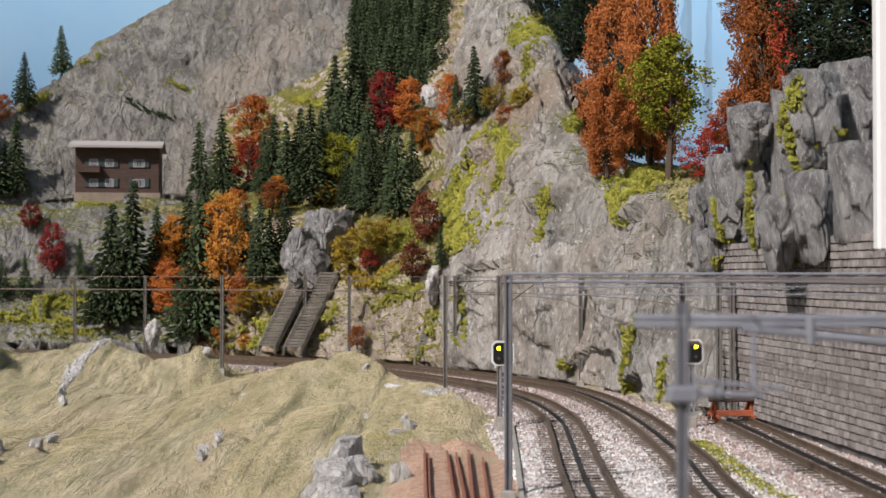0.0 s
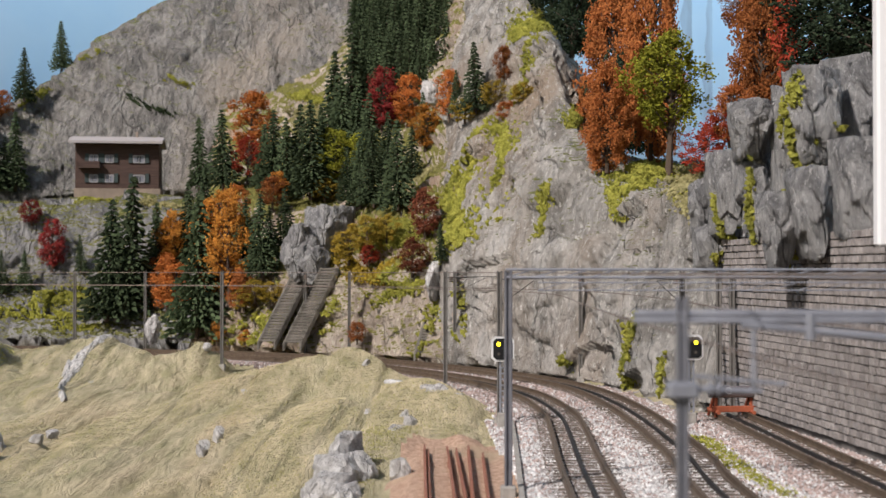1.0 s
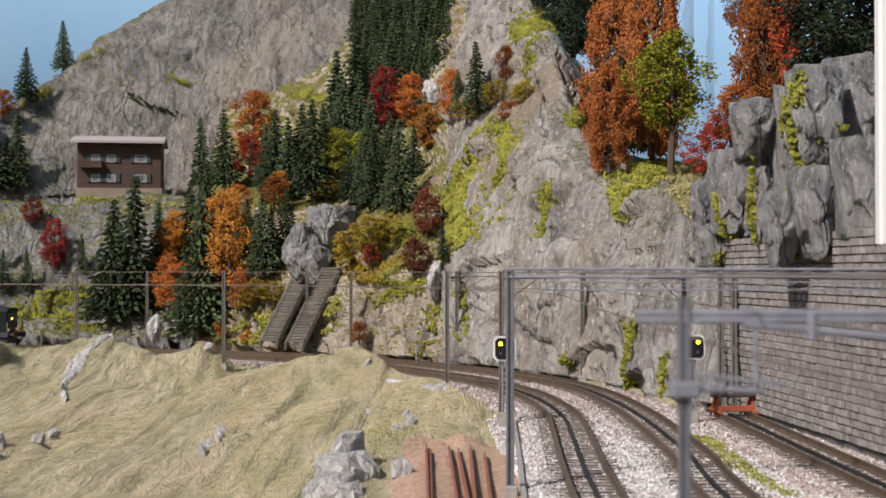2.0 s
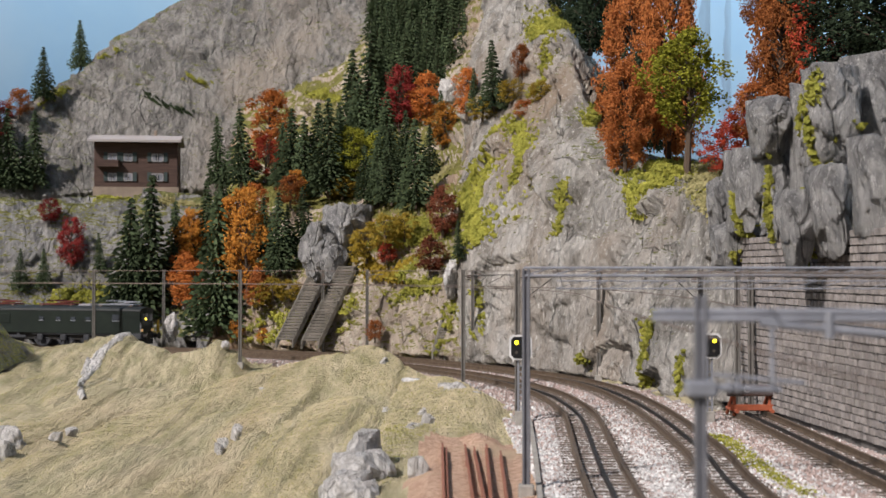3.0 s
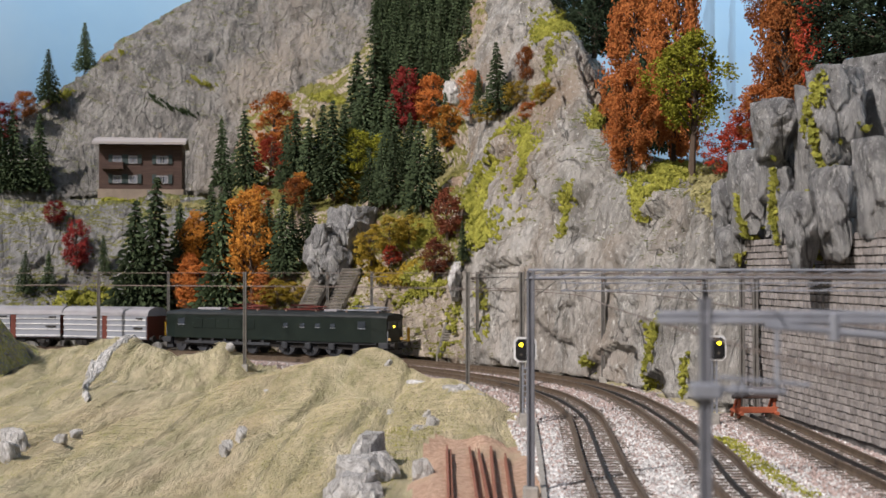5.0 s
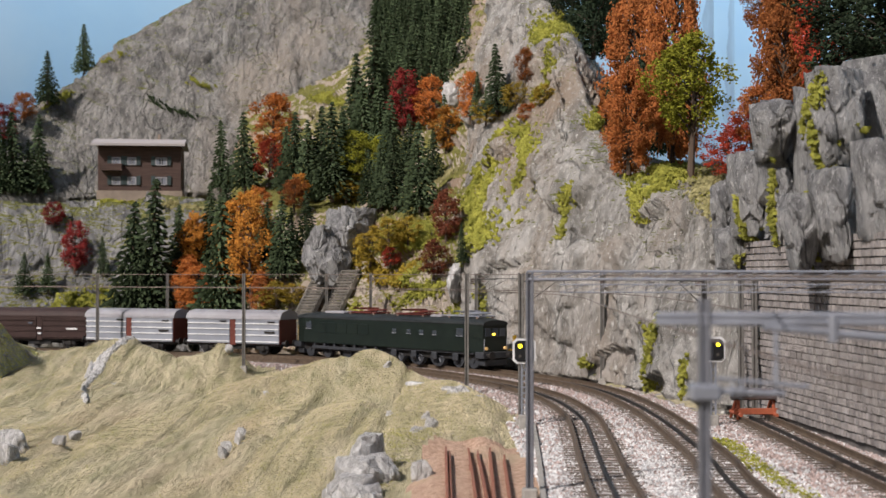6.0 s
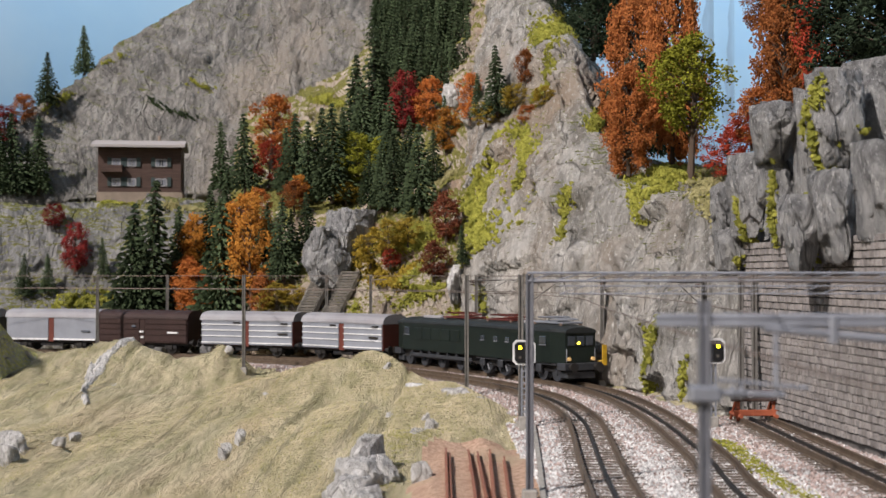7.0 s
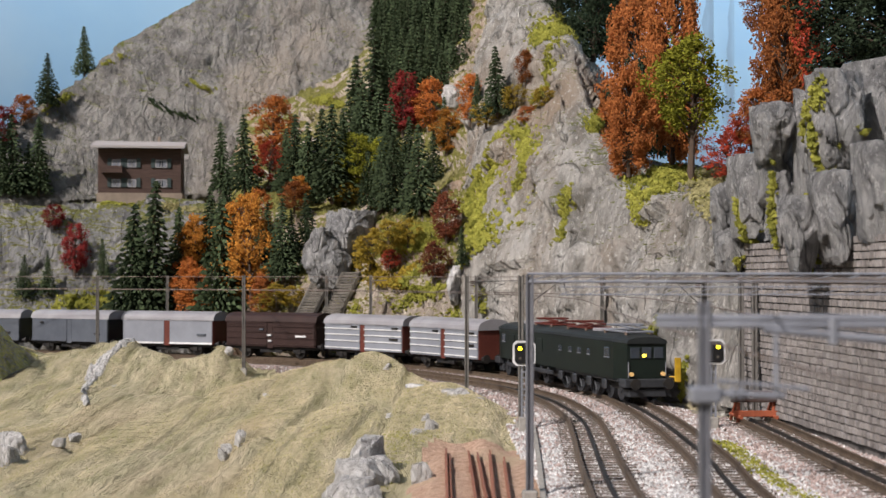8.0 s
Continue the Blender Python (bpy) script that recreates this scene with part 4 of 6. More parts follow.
CRAG_SLABS = [  # middle, width, height, depth, turn, width of the foot
    ((0.1637, 0.59, 0.1283), 0.0238, 0.0463, 0.03, -14, 0.92), ((0.189, 0.615, 0.1383), 0.0169, 0.0433, 0.03, 18, 0.9), ((0.1508, 0.6375, 0.13), 0.0218, 0.0273, 0.035, -8, 0.72), ((0.1575, 0.65, 0.1094), 0.0212, 0.0242, 0.03, 6, 0.85), ((0.1444, 0.5680, 0.0814), 0.0205, 0.0341, 0.028, -12, 0.3), ((0.1475, 0.674, 0.1034), 0.0145, 0.0414, 0.028, 12, 0.62), ((0.1522, 0.635, 0.0946), 0.0127, 0.0345, 0.02, -10, 0.6), ((0.1554, 0.5541, 0.0882), 0.0215, 0.0376, 0.028, -6, 0.42), ((0.1646, 0.5180, 0.0962), 0.0182, 0.0372, 0.03, 8, 0.72), ((0.144, 0.715, 0.0951), 0.0191, 0.0332, 0.03, -14, 0.7), ((0.1598, 0.62, 0.1216), 0.0072, 0.0517, 0.02, 0, 1.0), ((0.144, 0.695, 0.0763), 0.0181, 0.0232, 0.02, 5, 0.8), ((0.1776, 0.583, 0.0987), 0.0076, 0.0415, 0.016, 0, 0.8)]
for i, (c, w, h, d, turn, taper) in enumerate(CRAG_SLABS):
    slab = crag_slab(c, w, h, d, turn, taper, 30 + i)
    me = slab.data
    FACES.append(BVHTree.FromPolygons([slab.matrix_world @ v.co for v in me.vertices], [tuple(p.vertices) for p in me.polygons]))
for i, (c, w, h, d, turn, taper) in enumerate([((-0.1031, 1.205, 0.081), 0.0266, 0.0488, 0.04, -20, 1.25), ((-0.0875, 1.225, 0.095), 0.0254, 0.0539, 0.04, 8, 1.15), ((-0.0722, 1.235, 0.1057), 0.0205, 0.0337, 0.035, -12, 1.0), ((-0.0917, 1.2, 0.0703), 0.0276, 0.0317, 0.03, 14, 1.1)]):
    crag_slab(c, w, h, d, turn, taper, 50 + i, "rock_grey", "pale bluish-grey rock outcrop on the slope")
for i, (c, w, h) in enumerate([((0.009, 1.07, 0.0582), 0.012, 0.0257)]):
    rock_block(c, w * 1.0, h * 1.0, 0.035, "rock_pale", 50 + i, "pale bluish-grey rock outcrop on the slope", turn=15 * i)
rock_block((-0.2321, 1.22, 0.0158), 0.0127, 0.0224, 0.012, "rock_pale", 61, "small whitish rock beside the track")
rock_block((0.0087, 1.36, 0.2378), 0.0163, 0.0207, 0.015, "rock_pale", 62, "small pale rock among the trees")


# ---- moss, ivy and low scrub on the rock ----
def moss(name, path, width, density, mat, label, size=0.0030, seed=1):
    """Clinging scrub: many small tufts scattered along a line on the rock."""
    rng = random.Random(seed)
    pts = spline(path, 60)
    length = float(np.sum(np.linalg.norm(np.diff(pts, axis=0), axis=1)))
    tufts = []
    full = width > 0.025
    for _ in range(int(length * width * density * (2.6 if full else 1.3))):
        p = Vector(pts[rng.randrange(60)])
        f = rng.gauss(0, 0.40)
        p += Vector((f * width, 0, rng.uniform(-0.004, 0.004) + f * width * rng.uniform(-0.3, 0.3)))
        if noise.noise(p * 45 + Vector((seed, 0, 0))) < (-0.9 if full else -0.75):
            continue
        place, out = on_rock(p)
        tufts.append((place + out * rng.uniform(-0.001, 0.0022), out + Vector((rng.uniform(-1, 1), rng.uniform(-0.6, 0.6), rng.uniform(-0.8, 0.8))), size * rng.uniform(0.6, 1.3), size * 0.38 * rng.uniform(0.7, 1.3)))
    ob = new(name, tufts_mesh(name, mat, tufts))
    return tagged(ob, label, "moss", "scrub on the rock", "stuff")


MOSS = [
    ([(0.0557, 1.149, 0.1866), (0.0442, 1.1504, 0.1567), (0.0367, 1.1317, 0.128), (0.0298, 1.0487, 0.0877)], 0.046, "bush"), ([(0.0308, 1.1649, 0.1532), (0.0235, 1.1502, 0.1244), (0.024, 1.0703, 0.0945)], 0.03, "bush"), ([(0.0689, 1.1387, 0.1809), (0.0629, 1.0749, 0.155), (0.0581, 1.067, 0.1329)], 0.02, "bush"),
    ([(0.0854, 0.9783, 0.1273), (0.083, 0.9691, 0.1092), (0.0792, 0.9605, 0.0915)], 0.009, "bush"), ([(0.1227, 0.9176, 0.1234), (0.1242, 0.8837, 0.1)], 0.008, "bush"), ([(0.0978, 1.2118, 0.2833), (0.086, 1.1833, 0.2639), (0.111, 1.2805, 0.3009)], 0.02, "bush"), ([(0.0938, 1.1625, 0.2581), (0.0855, 1.1458, 0.2254), (0.0767, 1.1522, 0.2077)], 0.009, "bush"),
    ([(0.1299, 1.1531, 0.2078), (0.1096, 1.0281, 0.1717)], 0.008, "bush"), ([(0.14, 0.9547, 0.1373), (0.1495, 0.9195, 0.1272), (0.1722, 0.9974, 0.1445)], 0.022, "bush"), ([(0.1378, 0.9032, 0.1225), (0.1294, 0.8831, 0.1159)], 0.018, "bush"), ([(0.1632, 0.8218, 0.114), (0.1598, 0.8212, 0.1107)], 0.014, "bush"),
    ([(-0.0424, 1.1269, 0.042), (-0.0288, 1.1235, 0.0511), (-0.0039, 1.0907, 0.0537)], 0.020, "bush"), ([(-0.0017, 1.0669, 0.0411), (-0.008, 1.0505, 0.0226), (-0.0165, 1.0594, 0.0074)], 0.018, "bush"), ([(-0.0382, 1.1368, 0.06), (-0.0198, 1.1231, 0.069)], 0.012, "bush"), ([(0.0254, 1.0406, 0.0521), (0.022, 1.0202, 0.0197)], 0.007, "bush"),
    ([(0.1167, 0.8205, 0.0319), (0.1169, 0.8104, 0.0161), (0.1194, 0.8165, -0.0005)], 0.007, "bush"), ([(0.087, 0.8854, 0.0098), (0.0841, 0.8925, 0.0058)], 0.010, "bush"), ([(0.1266, 0.7529, 0.0196), (0.1283, 0.7578, -0.0019)], 0.006, "bush"), ([(0.119, 0.802, 0.0406), (0.1193, 0.8156, 0.0256)], 0.006, "bush"),
    ([(0.1532, 0.7346, 0.1), (0.155, 0.7294, 0.0851), (0.1589, 0.7248, 0.0691)], 0.008, "bush"), ([(-0.0763, 1.1639, 0.0413), (-0.0856, 1.1644, 0.018)], 0.010, "bush"), ([(-0.1607, 1.2225, 0.0108), (-0.1423, 1.2113, 0.0161), (-0.149, 1.2257, 0.0253)], 0.03, "bush"), ([(-0.3489, 1.334, 0.0405), (-0.3262, 1.3505, 0.0483), (-0.3629, 1.3268, 0.0353)], 0.02, "bush"),
    ([(-0.3946, 1.3265, 0.03), (-0.3622, 1.3245, 0.0274), (-0.325, 1.3239, 0.0274)], 0.02, "bush"), ([(-0.3405, 1.4196, 0.1372), (-0.3171, 1.4294, 0.1377)], 0.012, "bush"), ([(-0.3541, 1.6854, 0.2805), (-0.3253, 1.6765, 0.2659), (-0.2946, 1.6738, 0.2555)], 0.005, "needles"), ([(-0.3083, 1.7121, 0.3046), (-0.2832, 1.7057, 0.2934)], 0.010, "bush"), ([(-0.4214, 1.7389, 0.3293), (-0.3919, 1.7317, 0.3457)], 0.006, "bush"), ([(-0.4663, 1.6521, 0.263), (-0.4464, 1.689, 0.2844)], 0.007, "bush"),
    ([(-0.0401, 1.1921, 0.1075), (-0.0297, 1.16, 0.097), (-0.0202, 1.1461, 0.0875)], 0.03, "bush"), ([(-0.0705, 1.2243, 0.089), (-0.0429, 1.141, 0.06), (-0.0291, 1.1348, 0.0736)], 0.02, "ochre"), ([(-0.3342, 1.3187, 0.017), (-0.3043, 1.3036, 0.015)], 0.012, "bush"), ([(-0.1473, 1.6395, 0.2747), (-0.1166, 1.5803, 0.2576)], 0.012, "bush"), ([(-0.2694, 1.3903, 0.134), (-0.2409, 1.3866, 0.131)], 0.014, "straw"), ([(0.0081, 1.2636, 0.1556), (-0.002, 1.2488, 0.1445)], 0.02, "straw"),
    ([(0.1545, 0.585, 0.1447), (0.1555, 0.585, 0.1263), (0.1559, 0.585, 0.1075), (0.1569, 0.585, 0.0887), (0.1578, 0.585, 0.0746), (0.1621, 0.585, 0.0681)], 0.006, "bush"), ([(0.1805, 0.56, 0.1226), (0.1759, 0.56, 0.1143), (0.1723, 0.56, 0.1057), (0.1714, 0.56, 0.0945), (0.1737, 0.56, 0.0832)], 0.0085, "bush"), ([(0.1446, 0.63, 0.1121), (0.1456, 0.63, 0.0982), (0.1466, 0.63, 0.0804)], 0.005, "bush"), ([(0.1386, 0.675, 0.0992), (0.1424, 0.675, 0.087), (0.1457, 0.675, 0.0748), (0.1478, 0.675, 0.0658)], 0.0075, "bush"), ([(0.1454, 0.6, 0.1327), (0.1517, 0.6, 0.1269)], 0.012, "bush"),
    ([(0.1812, 0.9918, 0.1401), (0.1705, 0.9039, 0.1225), (0.1492, 0.7669, 0.0985)], 0.014, "straw"), ([(-0.1431, 1.594, 0.2497), (-0.1069, 1.5328, 0.2241)], 0.02, "straw")]
for i, (path, width, mat) in enumerate(MOSS):
    moss("scrub", path, width, 1500000, mat, {"bush": "yellow-green moss clinging to the rock", "needles": "dark green moss in a rock cleft", "ochre": "ochre scrub on the slope", "straw": "straw-coloured turf on the slope"}[mat], seed=i)


# ---- stones and rock ribs on the meadow ----
def half_sunk(p, w, h, seed, mat="rock_pale", label="grey rock half sunk in the meadow", d=None, turn=0):
    rock_block((p[0], p[1] + (d or w) * 0.15, p[2]), w, h, d or w, mat, seed, label, turn)


def rock_rib(path, widths, label, seed, lift=0.0016):
    """A low ridge of bare rock that breaks through the turf along a line."""
    n, m = 90, 13
    line = spline(path, n)
    wide = np.interp(np.linspace(0, 1, n), np.linspace(0, 1, len(widths)), widths)
    verts, faces = [], []
    for i in range(n):
        for j in range(m):
            u = j / (m - 1) * 2 - 1
            jag = noise.fractal(Vector((line[i][0] * 90, line[i][1] * 60, seed)), 0.9, 2.1, 4)
            x = line[i][0] + (u + jag * 0.35) * wide[i] / 2
            y = line[i][1] + noise.noise(Vector((i * 0.2, j * 0.9, seed))) * 0.002
            crest = (1 - abs(u) ** 1.6) * lift * (1 + 1.2 * noise.noise(Vector((x * 160, y * 160, seed + 3)))) - 0.0006 * (abs(u) > 0.95)
            verts.append((x, y, height_at(x, y) + crest))
    faces = [(i * m + j, (i + 1) * m + j, (i + 1) * m + j + 1, i * m + j + 1) for i in range(n - 1) for j in range(m - 1)]
    me = bpy.data.meshes.new("rock_rib")
    me.from_pydata(verts, [], faces)
    me.materials.append(M["rock_pale"])
    tagged(new("rock_rib", me), label, "rock", "loose rocks and crags")


rock_rib([(-0.2290, 1.045), (-0.2345, 1.012), (-0.2380, 0.985), (-0.2355, 0.960), (-0.2330, 0.930), (-0.2260, 0.890), (-0.2120, 0.845)], (0.009, 0.011, 0.010, 0.006, 0.005, 0.005, 0.003), "pale grey rock rib showing through the meadow", 4.0)
rock_rib([(-0.2450, 0.985), (-0.2420, 0.965), (-0.2395, 0.945)], (0.003, 0.005, 0.003), "small grey rock rib in the meadow", 8.0)
for i, (p, w, h) in enumerate([((-0.2215, 0.9512, -0.0113), 0.007, 0.006), ((-0.0963, 0.6699, -0.0123), 0.005, 0.008), ((-0.0977, 0.6376, -0.0141), 0.005, 0.006), ((-0.0988, 0.6315, -0.0146), 0.004, 0.005), ((-0.0925, 0.7172, -0.0137), 0.003, 0.004), ((-0.2084, 0.6836, -0.0198), 0.014, 0.016), ((-0.2026, 0.656, -0.0203), 0.010, 0.012), ((-0.1911, 0.7321, -0.0186), 0.006, 0.005), ((-0.189, 0.6976, -0.0174), 0.006, 0.005), ((-0.107, 0.8532, -0.0069), 0.003, 0.003),
                               ((-0.026, 0.6917, -0.0049), 0.004, 0.005), ((0.0084, 0.7488, 0.0001), 0.014, 0.010), ((0.0034, 0.7674, -0.0003), 0.010, 0.007), ((-0.0083, 0.6495, -0.004), 0.005, 0.012), ((-0.0102, 0.5808, -0.0013), 0.008, 0.006), ((-0.0053, 0.6015, -0.0013), 0.005, 0.010), ((-0.0352, 0.8803, 0.0049), 0.006, 0.010), ((-0.1554, 1.026, 0.0105), 0.007, 0.006), ((-0.0066, 0.485, -0.0048), 0.006, 0.010), ((0.0185, 0.7252, 0.0004), 0.005, 0.004), ((0.0279, 0.8116, -0.0034), 0.004, 0.003)]):
    half_sunk(p, w, h, 90 + i, "rock_pale", "small grey rock half sunk in the meadow", turn=33 * i)
half_sunk((-0.0172, 0.8266, 0.0003), 0.012, 0.004, 120, "stone_pale", "flat whitish stone slab on the bank", 0.005, -20)
for i, (c, w, h, d, turn, taper) in enumerate([((-0.0290, 0.5134, -0.0007), 0.0078, 0.0146, 0.018, -24, 1.5), ((-0.0281, 0.4949, -0.0070), 0.0142, 0.0146, 0.018, 18, 1.35), ((-0.0324, 0.4671, -0.0083), 0.0123, 0.0125, 0.018, -30, 1.3), ((-0.0224, 0.5041, -0.0065), 0.0117, 0.0137, 0.016, 28, 1.5), ((-0.0256, 0.4625, -0.0101), 0.0120, 0.0109, 0.02, 10, 1.2)]):
    crag_slab(c, w, h, d, turn, taper, 130 + i, "rock_pale", "jagged pale rock outcrop at the edge of the meadow")


def grass():
    """Short fibres all over the meadow."""
    rng = random.Random(9)
    tufts, green = [], []
    GROOVE = np.maximum(*furrows(GX, GY))
    while len(tufts) < 120000:
        y = 0.44 + 0.64 * rng.random() ** 0.8
        x = -y * 0.335 + rng.random() * (y * 0.335 + 0.05)
        i, j = int(np.searchsorted(GRID_X, x)), int(np.searchsorted(GRID_Y, y))
        if GKIND[i, j] != 0 or GDIST[i, j] < 0.03 or GROOVE[i, j] > rng.uniform(0.25, 0.8):
            continue
        z = float(GZ[i, j])
        lean = Vector((rng.uniform(-0.9, 0.3), rng.uniform(-0.9, 0.3), rng.uniform(0.4, 1.0)))
        near = max(0.0, 1 - abs(x + 0.016) / 0.016) if y < 0.60 else 0
        (green if rng.random() < 0.06 + near * 0.6 else tufts).append((Vector((x, y, z)) + lean * 0.0003, lean, 0.0010 * rng.uniform(0.5, 1.3), 0.00014))
    strip = spline([(0.1151, 0.5757), (0.1123, 0.5157), (0.111, 0.467), (0.1114, 0.4324)], 40)
    for _ in range(900):
        p = strip[rng.randrange(40)]
        x, y = p[0] + rng.gauss(0, 0.0022), p[1] + rng.gauss(0, 0.004)
        green.append((Vector((x, y, height_at(x, y) + 0.0006)), Vector((rng.uniform(-1, 1), rng.uniform(-1, 1), 0.6)), 0.0022, 0.0007))
    for name, mat, rows, label in (("grass", "turf_tuft", tufts, "short straw-coloured grass fibres on the meadow"), ("grass", "bush", green, "fresh yellow-green grass tufts on the meadow")):
        tagged(new(name, tufts_mesh(name, mat, rows)), label, "grass", kind="stuff")


grass()


# ---- stairways up the slope ----
def stairway(bottom, top, width, n, label):
    a, b = Vector(bottom), Vector(top)
    root = thing("stairway", label, "stairway", "stone stairways")
    step = (b - a) / n
    bm = bmesh.new()
    box(bm, -width / 2, width / 2, -0.003, 0.006, -step.z * 0.82, 0, 0.0003)
    me = mesh_of(bm, "step", "stair_stone")
    for k in range(n):
        o = new("step", me)
        o.parent = root
        o.matrix_local = Matrix.Translation(a + step * (k + 1) + Vector((0, -0.010 - (k % 2) * 0.0006, 0)))
    for s in (-1, 1):
        bm = bmesh.new()
        side = Vector((s * width * 0.55, -0.005, 0))
        lo, hi = a + side, b + side
        vs = [bm.verts.new(q + Vector((dx, dy, dz))) for q in (lo, hi) for dx, dy, dz in ((-0.0006, -0.007, 0.0002), (0.0006, -0.007, 0.0002), (0.0006, 0.006, 0.0), (-0.0006, 0.006, 0.0), (-0.0008, -0.007, -0.006), (0.0008, -0.007, -0.006))]
        for f in ((0, 1, 7, 6), (1, 2, 8, 7), (3, 0, 6, 9), (2, 3, 9, 8), (0, 4, 5, 1), (4, 10, 11, 5), (0, 6, 10, 4), (5, 11, 7, 1), (6, 7, 11, 10), (6, 9, 8, 7), (0, 1, 2, 3)):
            bm.faces.new([vs[i] for i in f])
        bmesh.ops.recalc_face_normals(bm, faces=bm.faces)
        part("side_wall", bm, "stair_stone", root, "sloping stone side wall")


stairway((-0.1291, 1.1877, 0.0066), (-0.1031, 1.2156, 0.0635), 0.0125, 24, "steep grey stone stairway up the slope")
stairway((-0.1059, 1.1673, 0.0067), (-0.0776, 1.1972, 0.0683), 0.0125, 26, "steep grey stone stairway up the slope")
stairway((-0.0008, 1.0708, 0.0036), (0.0105, 1.0928, 0.0427), 0.0083, 20, "narrow grey stone stairway beside the mossy rock")
# ---- tracks ----
def swept(bm, line, offset, profile, z):
    """A bar with a (side, up) outline carried along a plan line at a sideways offset."""
    tan = np.gradient(line, axis=0)
    tan /= np.linalg.norm(tan, axis=1, keepdims=True)
    right = np.stack([tan[:, 1], -tan[:, 0]], 1)
    rings = []
    for p, r in zip(line, right):
        rings.append([bm.verts.new((p[0] + r[0] * (offset + a), p[1] + r[1] * (offset + a), z + b)) for a, b in profile])
    n = len(profile)
    for i in range(len(rings) - 1):
        for k in range(n):
            bm.faces.new((rings[i][k], rings[i][(k + 1) % n], rings[i + 1][(k + 1) % n], rings[i + 1][k]))
    bm.faces.new(rings[0])
    bm.faces.new(list(reversed(rings[-1])))
    return bm


RAIL_OUTLINE = [(-0.0009, -0.0026), (0.0009, -0.0026), (0.0009, -0.0022), (0.0004, -0.0019), (0.0004, -0.0007), (0.0006, -0.0005), (0.0006, 0), (-0.0006, 0), (-0.0006, -0.0005), (-0.0004, -0.0007), (-0.0004, -0.0019), (-0.0009, -0.0022)]


def make_track(line, label, count):
    root = thing("railway_track", label, "railway track", "model tracks")
    for side in (-1, 1):
        part("rail", swept(bmesh.new(), line, side * GAUGE / 2, RAIL_OUTLINE, RAIL), "rail", root, smooth=False)
    part("contact_strip", swept(bmesh.new(), line[::2], 0, [(-0.0007, -0.0026), (0.0007, -0.0026), (0.0005, -0.0012), (-0.0005, -0.0012)], RAIL), "black", root, "dark centre contact strip")
    s = np.concatenate([[0], np.cumsum(np.linalg.norm(np.diff(line, axis=0), axis=1))])
    bm = bmesh.new()
    box(bm, -0.0128, 0.0128, -0.0014, 0.0014, -0.005, -0.0025, 0.0003)
    me = mesh_of(bm, "sleeper", "sleeper")
    k = 0
    while k * 0.0068 < s[-1] and k < count:
        d = k * 0.0068
        x, y = np.interp(d, s, line[:, 0]), np.interp(d, s, line[:, 1])
        x2, y2 = np.interp(d + 0.002, s, line[:, 0]), np.interp(d + 0.002, s, line[:, 1])
        o = new("sleeper", me)
        o.parent = root
        o.matrix_local = pose(x, y, 0, 0, 0, math.degrees(math.atan2(y2 - y, x2 - x)) - 90)
        k += 1
    return root


make_track(OUT_LINE[420:], "outer curved track with brown rails on dark sleepers", 230)
make_track(IN_LINE[420:], "inner curved track with brown rails on dark sleepers", 230)
make_track(SIDE_LINE, "siding with rusty rails beside the masonry wall", 140)


# ---- masonry wall ----
WALL = [(0.1505, 0.70), (0.1530, 0.665), (0.1570, 0.615), (0.1638, 0.5225), (0.170, 0.42), (0.178, 0.28)]


def make_wall():
    line = spline(WALL, 300)
    tan = np.gradient(line, axis=0)
    tan /= np.linalg.norm(tan, axis=1, keepdims=True)
    s = np.concatenate([[0], np.cumsum(np.linalg.norm(np.diff(line, axis=0), axis=1))])
    wall = new("wall_east", None)
    tagged(wall, "grey-brown coursed stone retaining wall beside the siding", "retaining wall", kind="structure")
    bm = bmesh.new()
    out = [(-0.0, -0.006), (0.02, -0.006), (0.03, 0.082), (0.005, 0.082)]
    swept(bm, line, 0.0, [(-a, b) for a, b in out], 0)
    part("backing", bm, "mortar", wall)
    bm = bmesh.new()
    box(bm, -0.5, 0.5, -0.5, 0.5, -0.5, 0.5, 0.09)
    me = mesh_of(bm, "stone_block", "wall_stone")
    rng = random.Random(3)
    z, row, made = 0.0, 0, 0
    rest = bmesh.new()
    while z < 0.079:
        hgt = 0.0031
        d = -0.0045 * (row % 2)
        while d < s[-1]:
            ln = rng.uniform(0.0028, 0.0044)
            mid = d + ln / 2
            x, y = np.interp(mid, s, line[:, 0]), np.interp(mid, s, line[:, 1])
            tx, ty = np.interp(mid, s, tan[:, 0]), np.interp(mid, s, tan[:, 1])
            lean = z * 0.04
            m = pose(x + (-ty) * lean * -1, y + tx * lean, z + hgt / 2, 0, 0, math.degrees(math.atan2(ty, tx))) @ Matrix.Diagonal((ln - 0.0008, 0.0024 + rng.uniform(0, 0.0016), hgt - 0.0002, 1))
            if 0.06 < mid < 0.2 and 0.012 < z < 0.068 and made < 300:
                o = new("stone_block", me)
                o.parent = wall
                o.matrix_local = m
                made += 1
            else:
                bmesh_add(rest, m)
            d += ln
        z += hgt
        row += 1
    ob = part("stone_courses", rest, "wall_stone", wall)
    tagged(ob, kind="stuff")


def bmesh_add(bm, m):
    """One squared stone with chamfered face."""
    c = [(-0.5, -0.5), (0.5, -0.5), (0.5, 0.5), (-0.5, 0.5)]
    for sgn in (-1, 1):
        a = [bm.verts.new(m @ Vector((u, 0, v))) for u, v in c]
        b = [bm.verts.new(m @ Vector((u * 0.84, 0.5 * sgn, v * 0.82))) for u, v in c]
        fs = [b] + [[a[i], a[(i + 1) % 4], b[(i + 1) % 4], b[i]] for i in range(4)]
        for f in fs:
            bm.faces.new(f if sgn < 0 else list(reversed(f)))


make_wall()


